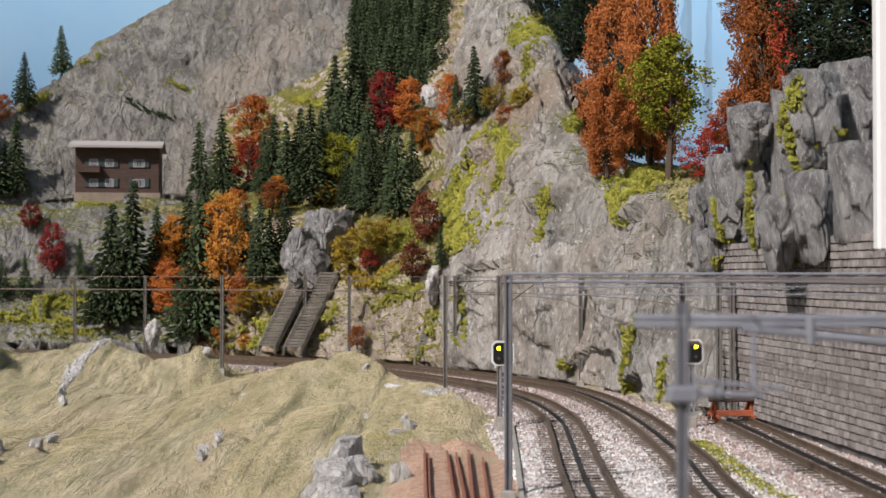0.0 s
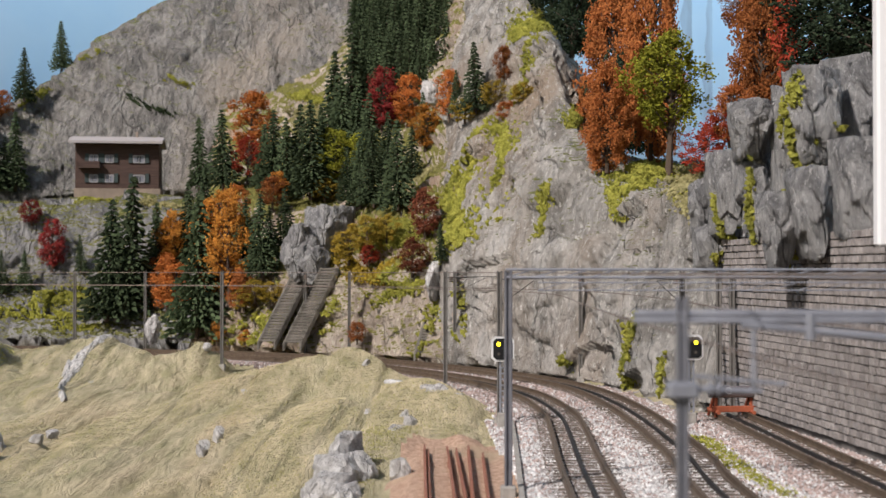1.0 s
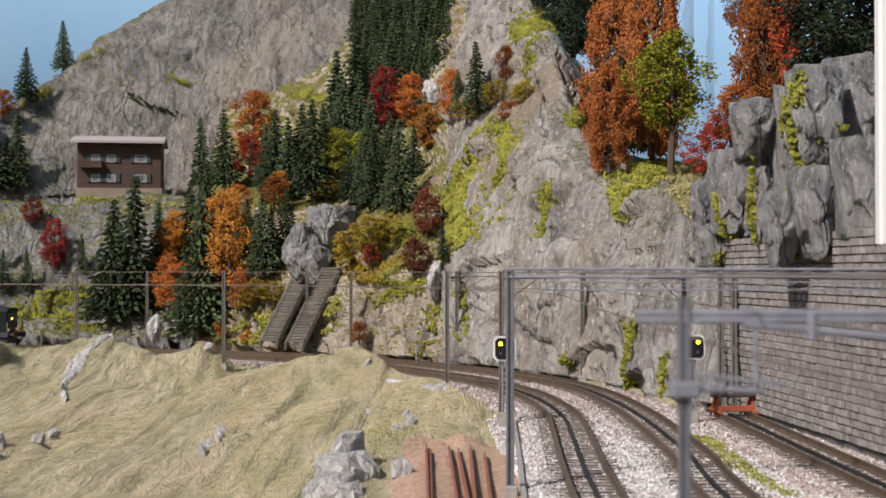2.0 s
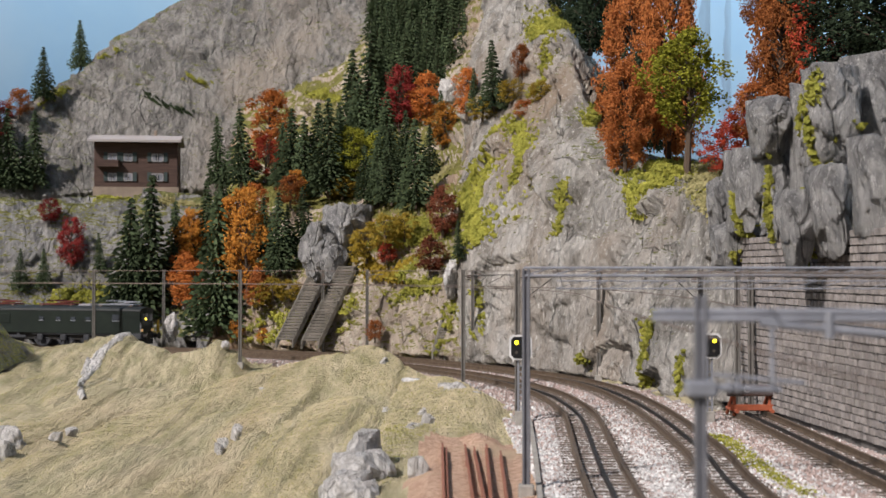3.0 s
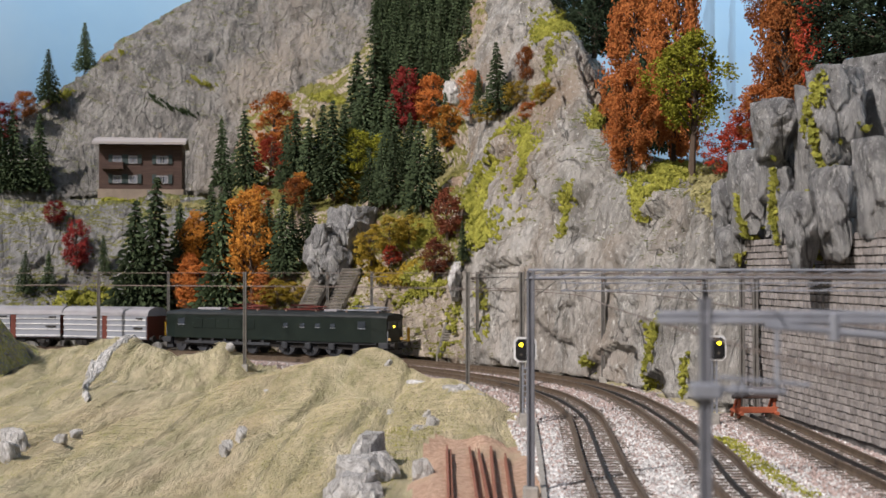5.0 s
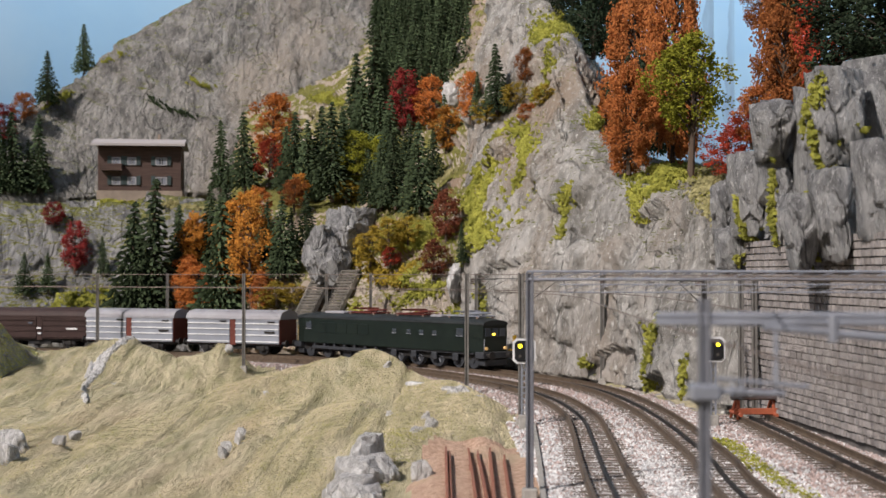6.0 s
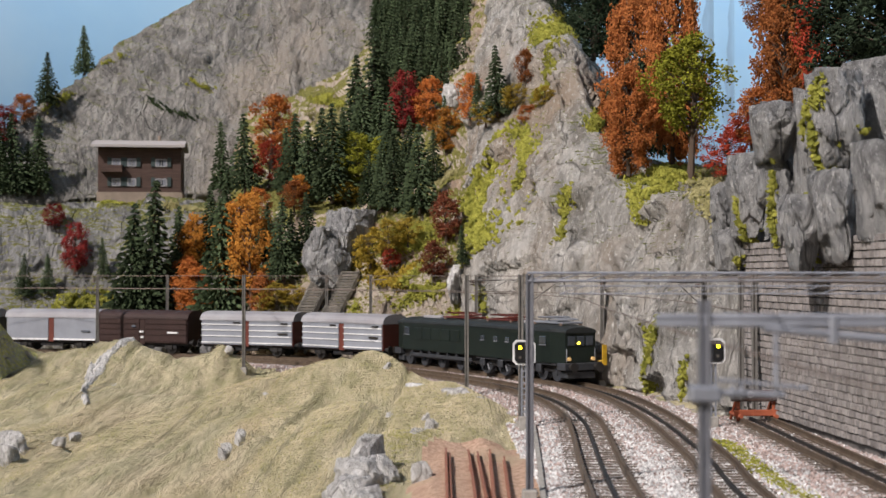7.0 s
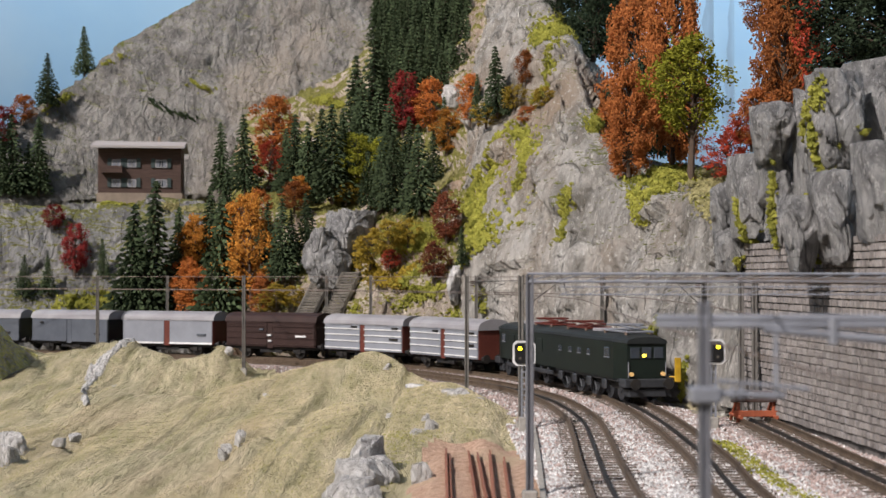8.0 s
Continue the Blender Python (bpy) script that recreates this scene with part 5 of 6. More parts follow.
# ---- overhead line masts ----
def mast(x, y, h=0.0665, arm=None, label="slim grey-brown lattice catenary mast beside the track", mat="mast"):
    root = thing("catenary_mast", label, "catenary mast", "catenary masts", at=pose(x, y, max(height_at(x, y), -0.008)))
    z0 = max(height_at(x, y), -0.008)
    bm = bmesh.new()
    k = 0.72 if y < 0.25 else 1.0
    for sx in (-1, 1):
        box(bm, k * (sx * 0.00085 - 0.00035), k * (sx * 0.00085 + 0.00035), -0.0011 * k, 0.0011 * k, 0, h - z0, 0.00015)
    box(bm, -0.0006, 0.0006, -0.0003, 0.0003, 0, h - z0 - 0.0005)
    part("post", bm, mat, root)
    bm = bmesh.new()
    box(bm, -0.0024, 0.0024, -0.0024, 0.0024, -0.004, 0.0035, 0.0005)
    part("foundation", bm, "concrete", root, "pale concrete foundation block")
    if arm:
        ax, ay, kind = arm
        a = Vector((ax - x, ay - y, 0))
        bm = bmesh.new()
        top, end = Vector((0, 0, h - z0 - 0.004)), a + Vector((0, 0, h - z0 - 0.0035))
        rod(bm, top, end, 0.0003, n=6)
        rod(bm, Vector((0, 0, h - z0 - 0.016)), a * 0.7 + Vector((0, 0, h - z0 - 0.0045)), 0.00022, n=6)
        part("bracket", bm, "mast", root, "thin bracket arm")
        bm = bmesh.new()
        for k in range(3):
            q = a * 0.18
            rod(bm, q + Vector((0, 0, h - z0 - 0.0062 + k * 0.0012)), q + Vector((0, 0, h - z0 - 0.0056 + k * 0.0012)), 0.0013)
        part("insulator", bm, "insulator", root, "brown ribbed insulator")
    return root


MASTS = [(-0.2862, 1.1707) + ((-0.31, 1.19, 0),), (-0.2422, 1.2422) + (None,), (-0.1443, 1.0236) + ((-0.16, 1.13, 0),), (-0.0965, 1.172) + ((-0.085, 1.06, 0),), (-0.0577, 1.128) + ((-0.04, 1.0, 0),), (0.0136, 0.81) + ((0.033, 0.84, 0),), (0.0244, 1.0367) + ((0.05, 0.9, 0),), (0.0268, 0.4371) + (None,), (0.0355, 0.6438) + ((0.06, 0.67, 0),), (0.0991, 0.88) + ((0.085, 0.75, 0),), (0.1224, 0.6621) + ((0.10, 0.63, 0),), (0.1413, 0.6702) + (None,), (0.1471, 0.6675) + (None,), (0.0375, 0.203, None)]
for x, y, arm in MASTS:
    mast(x, y, 0.0615 if y < 0.25 else 0.0655, arm, mat="steel_dark" if y < 0.5 else "mast")


def gantry(name, x0, x1, y0, y1, z, mat, r, label):
    root = thing(name, label, "catenary beam", "catenary beams")
    bm = bmesh.new()
    a, b = Vector((x0, y0, z)), Vector((x1, y1, z))
    gap = 0.0012 if y0 > 0.3 else 0.0005
    for dz in (-gap, gap):
        rod(bm, a + Vector((0, 0, dz)), b + Vector((0, 0, dz)), r)
    n = 16
    for k in range(n):
        rod(bm, a.lerp(b, k / n) + Vector((0, 0, -gap)), a.lerp(b, (k + 1) / n) + Vector((0, 0, gap)), r * 0.6, n=5)
    part("beam", bm, mat, root)
    return root


gantry("catenary_beam", 0.026, 0.165, 0.4365, 0.4365, 0.0645, "galvanised", 0.00042, "thin grey lattice beam over the tracks")
gantry("catenary_beam", 0.0305, 0.16, 0.203, 0.203, 0.0585, "galvanised", 0.0005, "thin grey lattice beam over the tracks")


gantry("catenary_beam", 0.036, 0.165, 0.4365, 0.4365, 0.0605, "galvanised", 0.00022, "thin grey cross wire truss under the beam")


def wire(name, pts, r, mat, label):
    cu = bpy.data.curves.new(name, "CURVE")
    cu.dimensions, cu.bevel_depth, cu.bevel_resolution = "3D", r, 1
    line = spline(pts, 160)
    sp = cu.splines.new("POLY")
    sp.points.add(len(line) - 1)
    for p, q in zip(sp.points, line):
        p.co = (*q, 1)
    cu.materials.append(M[mat])
    tagged(new(name, cu), label, "overhead wire", "overhead wires")


def line_at(line, z, a, b):
    n = len(line)
    return [(float(line[i][0]), float(line[i][1]), z) for i in np.linspace(a * n, b * n - 1, 24).astype(int)]


wire("contact_wire", line_at(OUT_LINE, 0.054, 0.4, 0.88), 0.00022, "wire", "thin brown contact wire above the outer track")
wire("contact_wire", line_at(IN_LINE, 0.054, 0.4, 0.88), 0.00022, "wire", "thin brown contact wire above the inner track")
wire("messenger_wire", line_at(OUT_LINE, 0.0645, 0.4, 0.88), 0.00022, "wire", "thin brown messenger wire above the outer track")
wire("messenger_wire", line_at(IN_LINE, 0.0645, 0.4, 0.88), 0.00022, "wire", "thin brown messenger wire above the inner track")


# ---- house ----
def make_house():
    root = thing("chalet", "two-storey dark brown wooden chalet with grey roof", "house", at=pose(*(-0.316, 1.47, 0.1456), 0, 0, 7))
    w, dpt, hh = 0.0855, 0.05, 0.053
    bm = bmesh.new()
    box(bm, -w / 2, w / 2, 0, dpt, 0, hh, 0.0006)
    part("wall", bm, "wood_dark", root, "dark brown board walls")
    bm = bmesh.new()
    box(bm, -w / 2 - 0.001, w / 2 + 0.001, -0.0015, dpt, -0.012, 0.006)
    part("plinth", bm, "plaster", root, "plastered stone base")
    bm = bmesh.new()
    extruded(bm, [(-0.012, hh - 0.001), (-0.012, hh + 0.0015), (dpt / 2, hh + 0.009), (dpt + 0.01, hh + 0.0015), (dpt + 0.01, hh - 0.001), (dpt / 2, hh + 0.006)], -w / 2 - 0.006, w / 2 + 0.004)
    part("roof", bm, "roof_tile", root, "pale grey low roof")
    for zz, xs in ((0.033, (-0.024, -0.008, 0.022)), (0.0125, (-0.024, -0.008, 0.022))):
        for x in xs:
            bm = bmesh.new()
            ww = 0.0055 if x > 0 else 0.0040
            for sx in (-1, 1):
                box(bm, x + sx * ww - 0.0006, x + sx * ww + 0.0006, -0.0012, 0.001, zz, zz + 0.0072)
            for dz in (0, 0.0072):
                box(bm, x - ww, x + ww, -0.0012, 0.001, zz + dz - 0.0005, zz + dz + 0.0005)
            for q in (0.0,) if ww < 0.006 else (-0.002, 0.002):
                box(bm, x + q - 0.0004, x + q + 0.0004, -0.0012, 0.001, zz, zz + 0.0072)
            win = part("window", bm, "wood_frame", root, "white window frame")
            bm = bmesh.new()
            box(bm, x - ww, x + ww, -0.0006, 0.0002, zz, zz + 0.0072)
            part("pane", bm, "window_glass", win)
            bm = bmesh.new()
            for sx in (-1, 1):
                box(bm, x + sx * ww * 0.62 - 0.0016, x + sx * ww * 0.62 + 0.0016, -0.0009, -0.0006, zz + 0.0006, zz + 0.008)
            part("curtain", bm, "curtain", win)
            for sx in (-1, 1):
                bm = bmesh.new()
                box(bm, x + sx * (ww + 0.0028) - 0.002, x + sx * (ww + 0.0028) + 0.002, -0.0014, 0.0, zz - 0.0005, zz + 0.009)
                part("shutter", bm, "shutter", root, "dark green shutter")
    bm = bmesh.new()
    box(bm, -0.039, -0.017, -0.009, 0, 0.0265, 0.0278)
    box(bm, -0.039, -0.017, -0.009, -0.0082, 0.0278, 0.0335)
    box(bm, -0.039, -0.0382, -0.009, 0, 0.0278, 0.0335)
    box(bm, -0.0178, -0.017, -0.009, 0, 0.0278, 0.0335)
    part("balcony", bm, "wood_dark", root, "dark wooden balcony")
    bm = bmesh.new()
    box(bm, 0.016, 0.019, 0.03, 0.034, hh + 0.002, hh + 0.015, 0.0003)
    part("chimney", bm, "plaster", root, "grey chimney")


make_house()


# ---- fittings on the nearest beam ----
bracket = thing("catenary_bracket", "grey bracket collar and insulators on the mast", "catenary bracket")
bm = bmesh.new()
box(bm, 0.0353, 0.0397, 0.2012, 0.2048, 0.0468, 0.0492, 0.0004)
part("collar", bm, "galvanised", bracket)
bm = bmesh.new()
rod(bm, (0.0385, 0.203, 0.0482), (0.049, 0.203, 0.0478), 0.0005)
part("arm", bm, "galvanised", bracket)
for k in range(2):
    bm = bmesh.new()
    rod(bm, (0.0412 + k * 0.0012, 0.203, 0.0482), (0.0418 + k * 0.0012, 0.203, 0.0482), 0.0010)
    part("insulator", bm, "galvanised", bracket)
bm = bmesh.new()
rod(bm, (0.0478, 0.203, 0.0585), (0.0478, 0.203, 0.0478), 0.0004)
rod(bm, (0.0392, 0.203, 0.0500), (0.0525, 0.203, 0.0488), 0.0003)
part("dropper", bm, "galvanised", bracket)
bracket2 = thing("catenary_bracket", "grey hanging bracket under the lattice beam", "catenary bracket")
bm = bmesh.new()
rod(bm, (0.0560, 0.203, 0.0590), (0.0560, 0.203, 0.0552), 0.0008)
rod(bm, (0.046, 0.203, 0.0574), (0.075, 0.203, 0.0548), 0.0006)
part("arm", bm, "galvanised", bracket2)


# ---- buffer stop at the end of the siding ----
def buffer_stop():
    root = thing("buffer_stop", "red-brown buffer stop with dark plank and round sign", "buffer stop", at=pose(0.1437, 0.650, 0, 0, 0, 2))
    for s in (-1, 1):
        bm = bmesh.new()
        rod(bm, (s * 0.0082, 0, -0.002), (s * 0.0082, 0, 0.0115), 0.0009)
        rod(bm, (s * 0.0082, 0.014, -0.002), (s * 0.0082, 0.0, 0.0105), 0.0008)
        rod(bm, (s * 0.0082, -0.006, 0.0006), (s * 0.0082, 0.014, 0.0006), 0.0009)
        part("frame", bm, "buffer_red", root, "bent red-brown rail frame")
    bm = bmesh.new()
    box(bm, -0.0105, 0.0105, -0.0022, -0.0008, 0.0005, 0.0034, 0.0003)
    part("cross_bar", bm, "buffer_red", root)
    bm = bmesh.new()
    box(bm, -0.0120, 0.0120, -0.0026, -0.0006, 0.0072, 0.0125, 0.0004)
    part("plank", bm, "wood_dark", root, "dark wooden plank")
    bm = bmesh.new()
    rod(bm, (-0.003, -0.0030, 0.0105), (-0.003, -0.0024, 0.0105), 0.0016, n=16)
    part("sign", bm, "signal_white", root, "small round white sign")
    bm = bmesh.new()
    rod(bm, (-0.003, -0.0033, 0.0105), (-0.003, -0.0029, 0.0105), 0.0011, n=16)
    part("sign_disc", bm, "panto_red", root, "red sign centre")


buffer_stop()


# ---- spare rails lying on the soil, edging ----
for a, b, w in (((0.0011, 0.5413), (0.0014, 0.392), 0.0016), ((0.0097, 0.5413), (0.0098, 0.392), 0.0017), ((0.013, 0.5325), (0.0131, 0.392), 0.0013), ((0.0179, 0.5413), (0.0147, 0.392), 0.0017), ((0.0228, 0.529), (0.0194, 0.392), 0.0015), ((0.0025, 0.529), (0.0025, 0.392), 0.0010)):
    z = height_at((a[0] + b[0]) / 2, (a[1] + b[1]) / 2)
    bm = bmesh.new()
    line = np.array([[a[0] + (b[0] - a[0]) * k / 20, a[1] + (b[1] - a[1]) * k / 20] for k in range(21)])
    zz = max(height_at(p[0], p[1]) for p in line)
    swept(bm, line, 0, [(p * w / 0.0026, q * 0.8) for p, q in RAIL_OUTLINE], zz + 0.0019)
    tagged(new("spare_rail", mesh_of(bm, "spare_rail", "rust_rail")), "rusty spare rail lying on the soil", "rail", "spare rails")
bm = bmesh.new()
swept(bm, spline([(0.0406, 0.6362), (0.0353, 0.5239), (0.0284, 0.392)], 30), 0, [(-0.0008, -0.006), (0.0008, -0.006), (0.0008, -0.0016), (-0.0008, -0.0016)], 0)
tagged(new("kerb", mesh_of(bm, "kerb", "concrete")), "narrow pale concrete edging along the ballast", "kerb", kind="structure")


# ---- ballast stones ----
def ballast():
    rng = random.Random(21)
    shapes = []
    for _ in range(6):
        v = [Vector((rng.uniform(0.6, 1), 0, rng.uniform(-0.2, 0.2))), Vector((-rng.uniform(0.6, 1), 0.1, 0)), Vector((0, rng.uniform(0.6, 1), 0.1)), Vector((0.1, -rng.uniform(0.6, 1), 0)), Vector((0, 0, rng.uniform(0.5, 0.9))), Vector((0.1, 0, -0.6))]
        shapes.append(v)
    tri = [(0, 2, 4), (2, 1, 4), (1, 3, 4), (3, 0, 4), (2, 0, 5), (1, 2, 5), (3, 1, 5), (0, 3, 5)]
    sets = {"stone_pale": ([], []), "stone_red": ([], [])}
    made = 0
    while made < 50000:
        y = 0.36 + 0.86 * rng.random() ** 1.5
        x = -y * 0.34 + rng.random() * (y * 0.34 + 0.175)
        i, j = int(np.searchsorted(GRID_X, x)), int(np.searchsorted(GRID_Y, y))
        if GKIND[i, j] != 1:
            continue
        d = GDIST[i, j]
        if abs(d - GAUGE / 2) < 0.0016 or (d < 0.0145 and rng.random() < 0.2):
            continue
        size = rng.uniform(0.0007, 0.0014) if d > 0.0145 else rng.uniform(0.0005, 0.0008)
        far = min(1.0, max(0.0, (y - 0.5) / 0.3)) if x < 0.12 else 0.75
        vs, fs = sets["stone_red" if rng.random() < 0.25 + 0.6 * far else "stone_pale"]
        k = len(vs)
        m = Matrix.Translation((x, y, float(GZ[i, j]) + (0.0003 if d > 0.0145 else 0.0))) @ Euler((rng.uniform(0, 6), rng.uniform(0, 6), rng.uniform(0, 6))).to_matrix().to_4x4()
        vs += [tuple(m @ (p * size)) for p in rng.choice(shapes)]
        fs += [(a + k, b + k, c + k) for a, b, c in tri]
        made += 1
    for mat, (vs, fs) in sets.items():
        me = bpy.data.meshes.new("ballast_stones")
        me.from_pydata(vs, [], fs)
        me.materials.append(M[mat])
        tagged(new("ballast_stones", me), "pale grey ballast stones" if mat == "stone_pale" else "reddish-grey ballast stones", "ballast", kind="stuff")


ballast()


# ---- signals ----
def signal(x, y, z, label, flip=1):
    root = thing("light_signal", label, "light signal", "railway signals", at=pose(x, y, 0))
    w, h = 0.0051, 0.0056

    def plate(bm, a, b, c, y0, y1):
        pts = [(-a + c, -b), (a - c, -b), (a, -b + c), (a, b - c), (a - c, b), (-a + c, b), (-a, b - c), (-a, -b + c)]
        f = [bm.verts.new((u, y0, z + v)) for u, v in pts]
        g = [bm.verts.new((u, y1, z + v)) for u, v in pts]
        bm.faces.new(f)
        bm.faces.new(list(reversed(g)))
        for i in range(8):
            bm.faces.new((f[(i + 1) % 8], f[i], g[i], g[(i + 1) % 8]))
        bmesh.ops.recalc_face_normals(bm, faces=bm.faces)
        return bm

    part("border", plate(bmesh.new(), w, h, 0.0016, -0.0006, 0.0006), "signal_white", root, "white border plate")
    face = part("face", plate(bmesh.new(), w - 0.0009, h - 0.0009, 0.0013, -0.0011, -0.0004), "signal_black", root, "black signal face")
    for u, v, mat in ((-0.0018 * flip, 0.0022, "signal_lamp"), (0.0016 * flip, 0.0022, "signal_off"), (-0.0018, -0.0022, "signal_off"), (0.0016, -0.0022, "signal_off")):
        bm = bmesh.new()
        rod(bm, (u, -0.0014, z + v), (u, -0.0010, z + v), 0.0009 if mat == "signal_lamp" else 0.0007, n=14)
        part("lamp", bm, mat, face, "lit yellow lamp" if mat == "signal_lamp" else "dark lamp")
    bm = bmesh.new()
    box(bm, -0.0014, -0.0006, 0.0006, 0.0016, -0.004, z + 0.002)
    box(bm, 0.0006, 0.0014, 0.0006, 0.0016, -0.004, z + 0.002)
    for k in range(9):
        box(bm, -0.0008, 0.0008, 0.0009, 0.0013, 0.001 + k * 0.0026, 0.0016 + k * 0.0026)
    part("post", bm, "galvanised", root, "grey ladder post")
    bm = bmesh.new()
    box(bm, -0.0022, 0.0022, -0.0008, 0.003, -0.006, 0.002, 0.0004)
    part("foundation", bm, "concrete", root)


signal(0.0362, 0.632, 0.0305, "black light signal with white border and yellow lamp")
signal(0.1210, 0.632, 0.0312, "black light signal with white border and yellow lamp", -1)


# ---- the train ----
def axle_set(root, x, r, track=GAUGE, spokes=0, mat="running_gear"):
    """A wheelset that rolls: two flanged wheels on an axle, its own part so that it can turn."""
    bm = bmesh.new()
    for s in (-1, 1):
        a = s * (track / 2 + 0.001)
        rod(bm, (0, a - 0.0011, 0), (0, a + 0.0011, 0), r, n=22)
        rod(bm, (0, a - s * 0.0015 - 0.0003, 0), (0, a - s * 0.0015 + 0.0003, 0), r * 1.09, n=22)
        rod(bm, (0, a + s * 0.001, 0), (0, a + s * 0.0017, 0), r * 0.28, n=12)
        for k in range(spokes):
            t = 6.2832 * k / spokes
            rod(bm, (0, a + s * 0.0013, 0), (math.cos(t) * r * 0.85, a + s * 0.0013, math.sin(t) * r * 0.85), r * 0.07, n=4)
    rod(bm, (0, -track / 2, 0), (0, track / 2, 0), 0.0012)
    w = part("wheelset", bm, mat, root)
    w.location = (x, 0, r)
    return w, x, r


def body_profile(w, z0, z1, z2, n=9, lean=0.0):
    """Half-round roofed cross-section."""
    pts = [(-w, z0), (w, z0), (w - lean, z1)]
    for k in range(1, n):
        a = math.pi * k / n
        pts.append(((w - lean) * math.cos(a), z1 + (z2 - z1) * math.sin(a) ** 0.75))
    pts.append((-(w - lean), z1))
    return pts


def buffers(root, x, z=0.0122):
    d = 1 if x > 0 else -1
    for s in (-1, 1):
        bm = bmesh.new()
        rod(bm, (x, s * 0.0092, z), (x + d * 0.004, s * 0.0092, z), 0.0014, n=10)
        rod(bm, (x + d * 0.004, s * 0.0092, z), (x + d * 0.0048, s * 0.0092, z), 0.0029, n=16)
        part("buffer", bm, "black", root, "black buffer")


LONG = 1.04


def locomotive():
    root = thing("electric_locomotive", "dark green electric locomotive with red pantographs and lit lamps", "locomotive")
    hw, z0, z1, z2 = 0.0138, 0.0115, 0.0305, 0.0345
    bm = bmesh.new()
    extruded(bm, body_profile(hw, z0, z1, z1 + 0.0012), -0.0945, 0.0945)
    for e in (-1, 1):          # slightly pointed cab ends
        p = body_profile(hw * 0.80, z0, z1 - 0.0006, z1 + 0.0010)
        q = body_profile(hw, z0, z1, z1 + 0.0012)
        a = [bm.verts.new((e * 0.106, y, z)) for y, z in p]
        b = [bm.verts.new((e * 0.0944, y, z)) for y, z in q]
        bm.faces.new(a)
        for i in range(len(a)):
            j = (i + 1) % len(a)
            bm.faces.new((a[i], a[j], b[j], b[i]))
    bmesh.ops.recalc_face_normals(bm, faces=bm.faces)
    part("body", bm, "loco_green", root, "dark green body")
    bm = bmesh.new()
    prof = [(-hw - 0.0002, z1 - 0.0002), (-hw - 0.0002, z1 + 0.0004)]
    for k in range(1, 12):
        a = math.pi * (1 - k / 12)
        prof.append(((hw + 0.0001) * math.cos(a), z1 + 0.0004 + (z2 - z1) * math.sin(a) ** 0.8))
    prof += [(hw + 0.0002, z1 + 0.0004), (hw + 0.0002, z1 - 0.0002)]
    extruded(bm, prof, -0.0945, 0.0945)
    for e in (-1, 1):          # the roof narrows with the cab and ends in a low arch
        a = [bm.verts.new((e * 0.1068, y * 0.81, z1 - 0.0004 + (z - z1) * 0.75)) for y, z in prof]
        b = [bm.verts.new((e * 0.0945, y, z)) for y, z in prof]
        bm.faces.new(a)
        for i in range(len(a)):
            j = (i + 1) % len(a)
            bm.faces.new((a[i], a[j], b[j], b[i]))
    bmesh.ops.recalc_face_normals(bm, faces=bm.faces)
    part("roof", bm, "loco_roof", root, "dark grey curved roof")
    # roof gear
    for x0, x1 in ((-0.078, -0.054), (0.046, 0.058)):
        part("roof_box", box(bmesh.new(), x0, x1, -0.006, 0.006, z2 - 0.001, z2 + 0.0016, 0.0006), "wagon_roof", root, "pale roof box")
    for cx in (-0.030, 0.026, 0.082):
        z = z2 + 0.0012
        top = z + 0.0022
        mat = "panto_red" if cx < 0.05 else "galvanised"
        bm = bmesh.new()
        for s in (-1, 1):
            rod(bm, (cx - 0.0163, s * 0.007, z), (cx + 0.0163, s * 0.007, z), 0.0006, n=6)
        for e in (-0.016, 0.016):
            rod(bm, (cx + e, -0.0073, z), (cx + e, 0.0073, z), 0.0006, n=6)
        base = part("pantograph", bm, mat, root, "folded red pantograph" if cx < 0.05 else "grey conductor frame")
        for s in (-1, 1):
            part("lower_arm", rod(bmesh.new(), (cx - 0.014, s * 0.006, z), (cx + 0.016, s * 0.004, top), 0.00045, n=6), mat, base)
            part("upper_arm", rod(bmesh.new(), (cx + 0.016, s * 0.004, top), (cx - 0.010, s * 0.005, top + 0.0008), 0.0004, n=6), mat, base)
        for k in range(3):
            part("contact_bar", rod(bmesh.new(), (cx - 0.008 + k * 0.004, -0.009, top + 0.001), (cx - 0.008 + k * 0.004, 0.009, top + 0.001), 0.0005, n=6), mat, base)
        for a in (-0.014, 0.014):
            for s in (-1, 1):
                part("insulator", rod(bmesh.new(), (cx + a, s * 0.007, z2 - 0.0022), (cx + a, s * 0.007, z), 0.001, n=8), "insulator", root)
    # side windows, grilles, doors
    for s in (-1, 1):
        for x, w in ((0.086, 0.0035), (0.060, 0.0022), (0.046, 0.0022), (0.032, 0.0022), (0.016, 0.0022), (-0.088, 0.0035)):
            bm = bmesh.new()
            box(bm, x - w, x + w, s * (hw + 0.0001) - 0.0003, s * (hw + 0.0001) + 0.0003, 0.0225, 0.0275 if w > 0.003 else 0.0252, 0.0002)
            part("window", bm, "window_glass", root)
            bm = bmesh.new()
            box(bm, x - w, x + w, s * (hw + 0.0002) - 0.0003, s * (hw + 0.0002) + 0.0003, 0.0219, 0.0224)
            part("window_sill", bm, "galvanised", root)
        bm = bmesh.new()
        for k in range(5):
            box(bm, -0.076 + k * 0.013, -0.066 + k * 0.013, s * hw - 0.0004, s * hw + 0.0004, 0.0195, 0.0275, 0.0002)
        part("grille", bm, "loco_green", root)
        bm = bmesh.new()
        box(bm, -0.085, 0.0005, s * (hw - 0.0012) - 0.0006, s * (hw - 0.0012) + 0.0006, 0.0068, 0.0092, 0.0003)
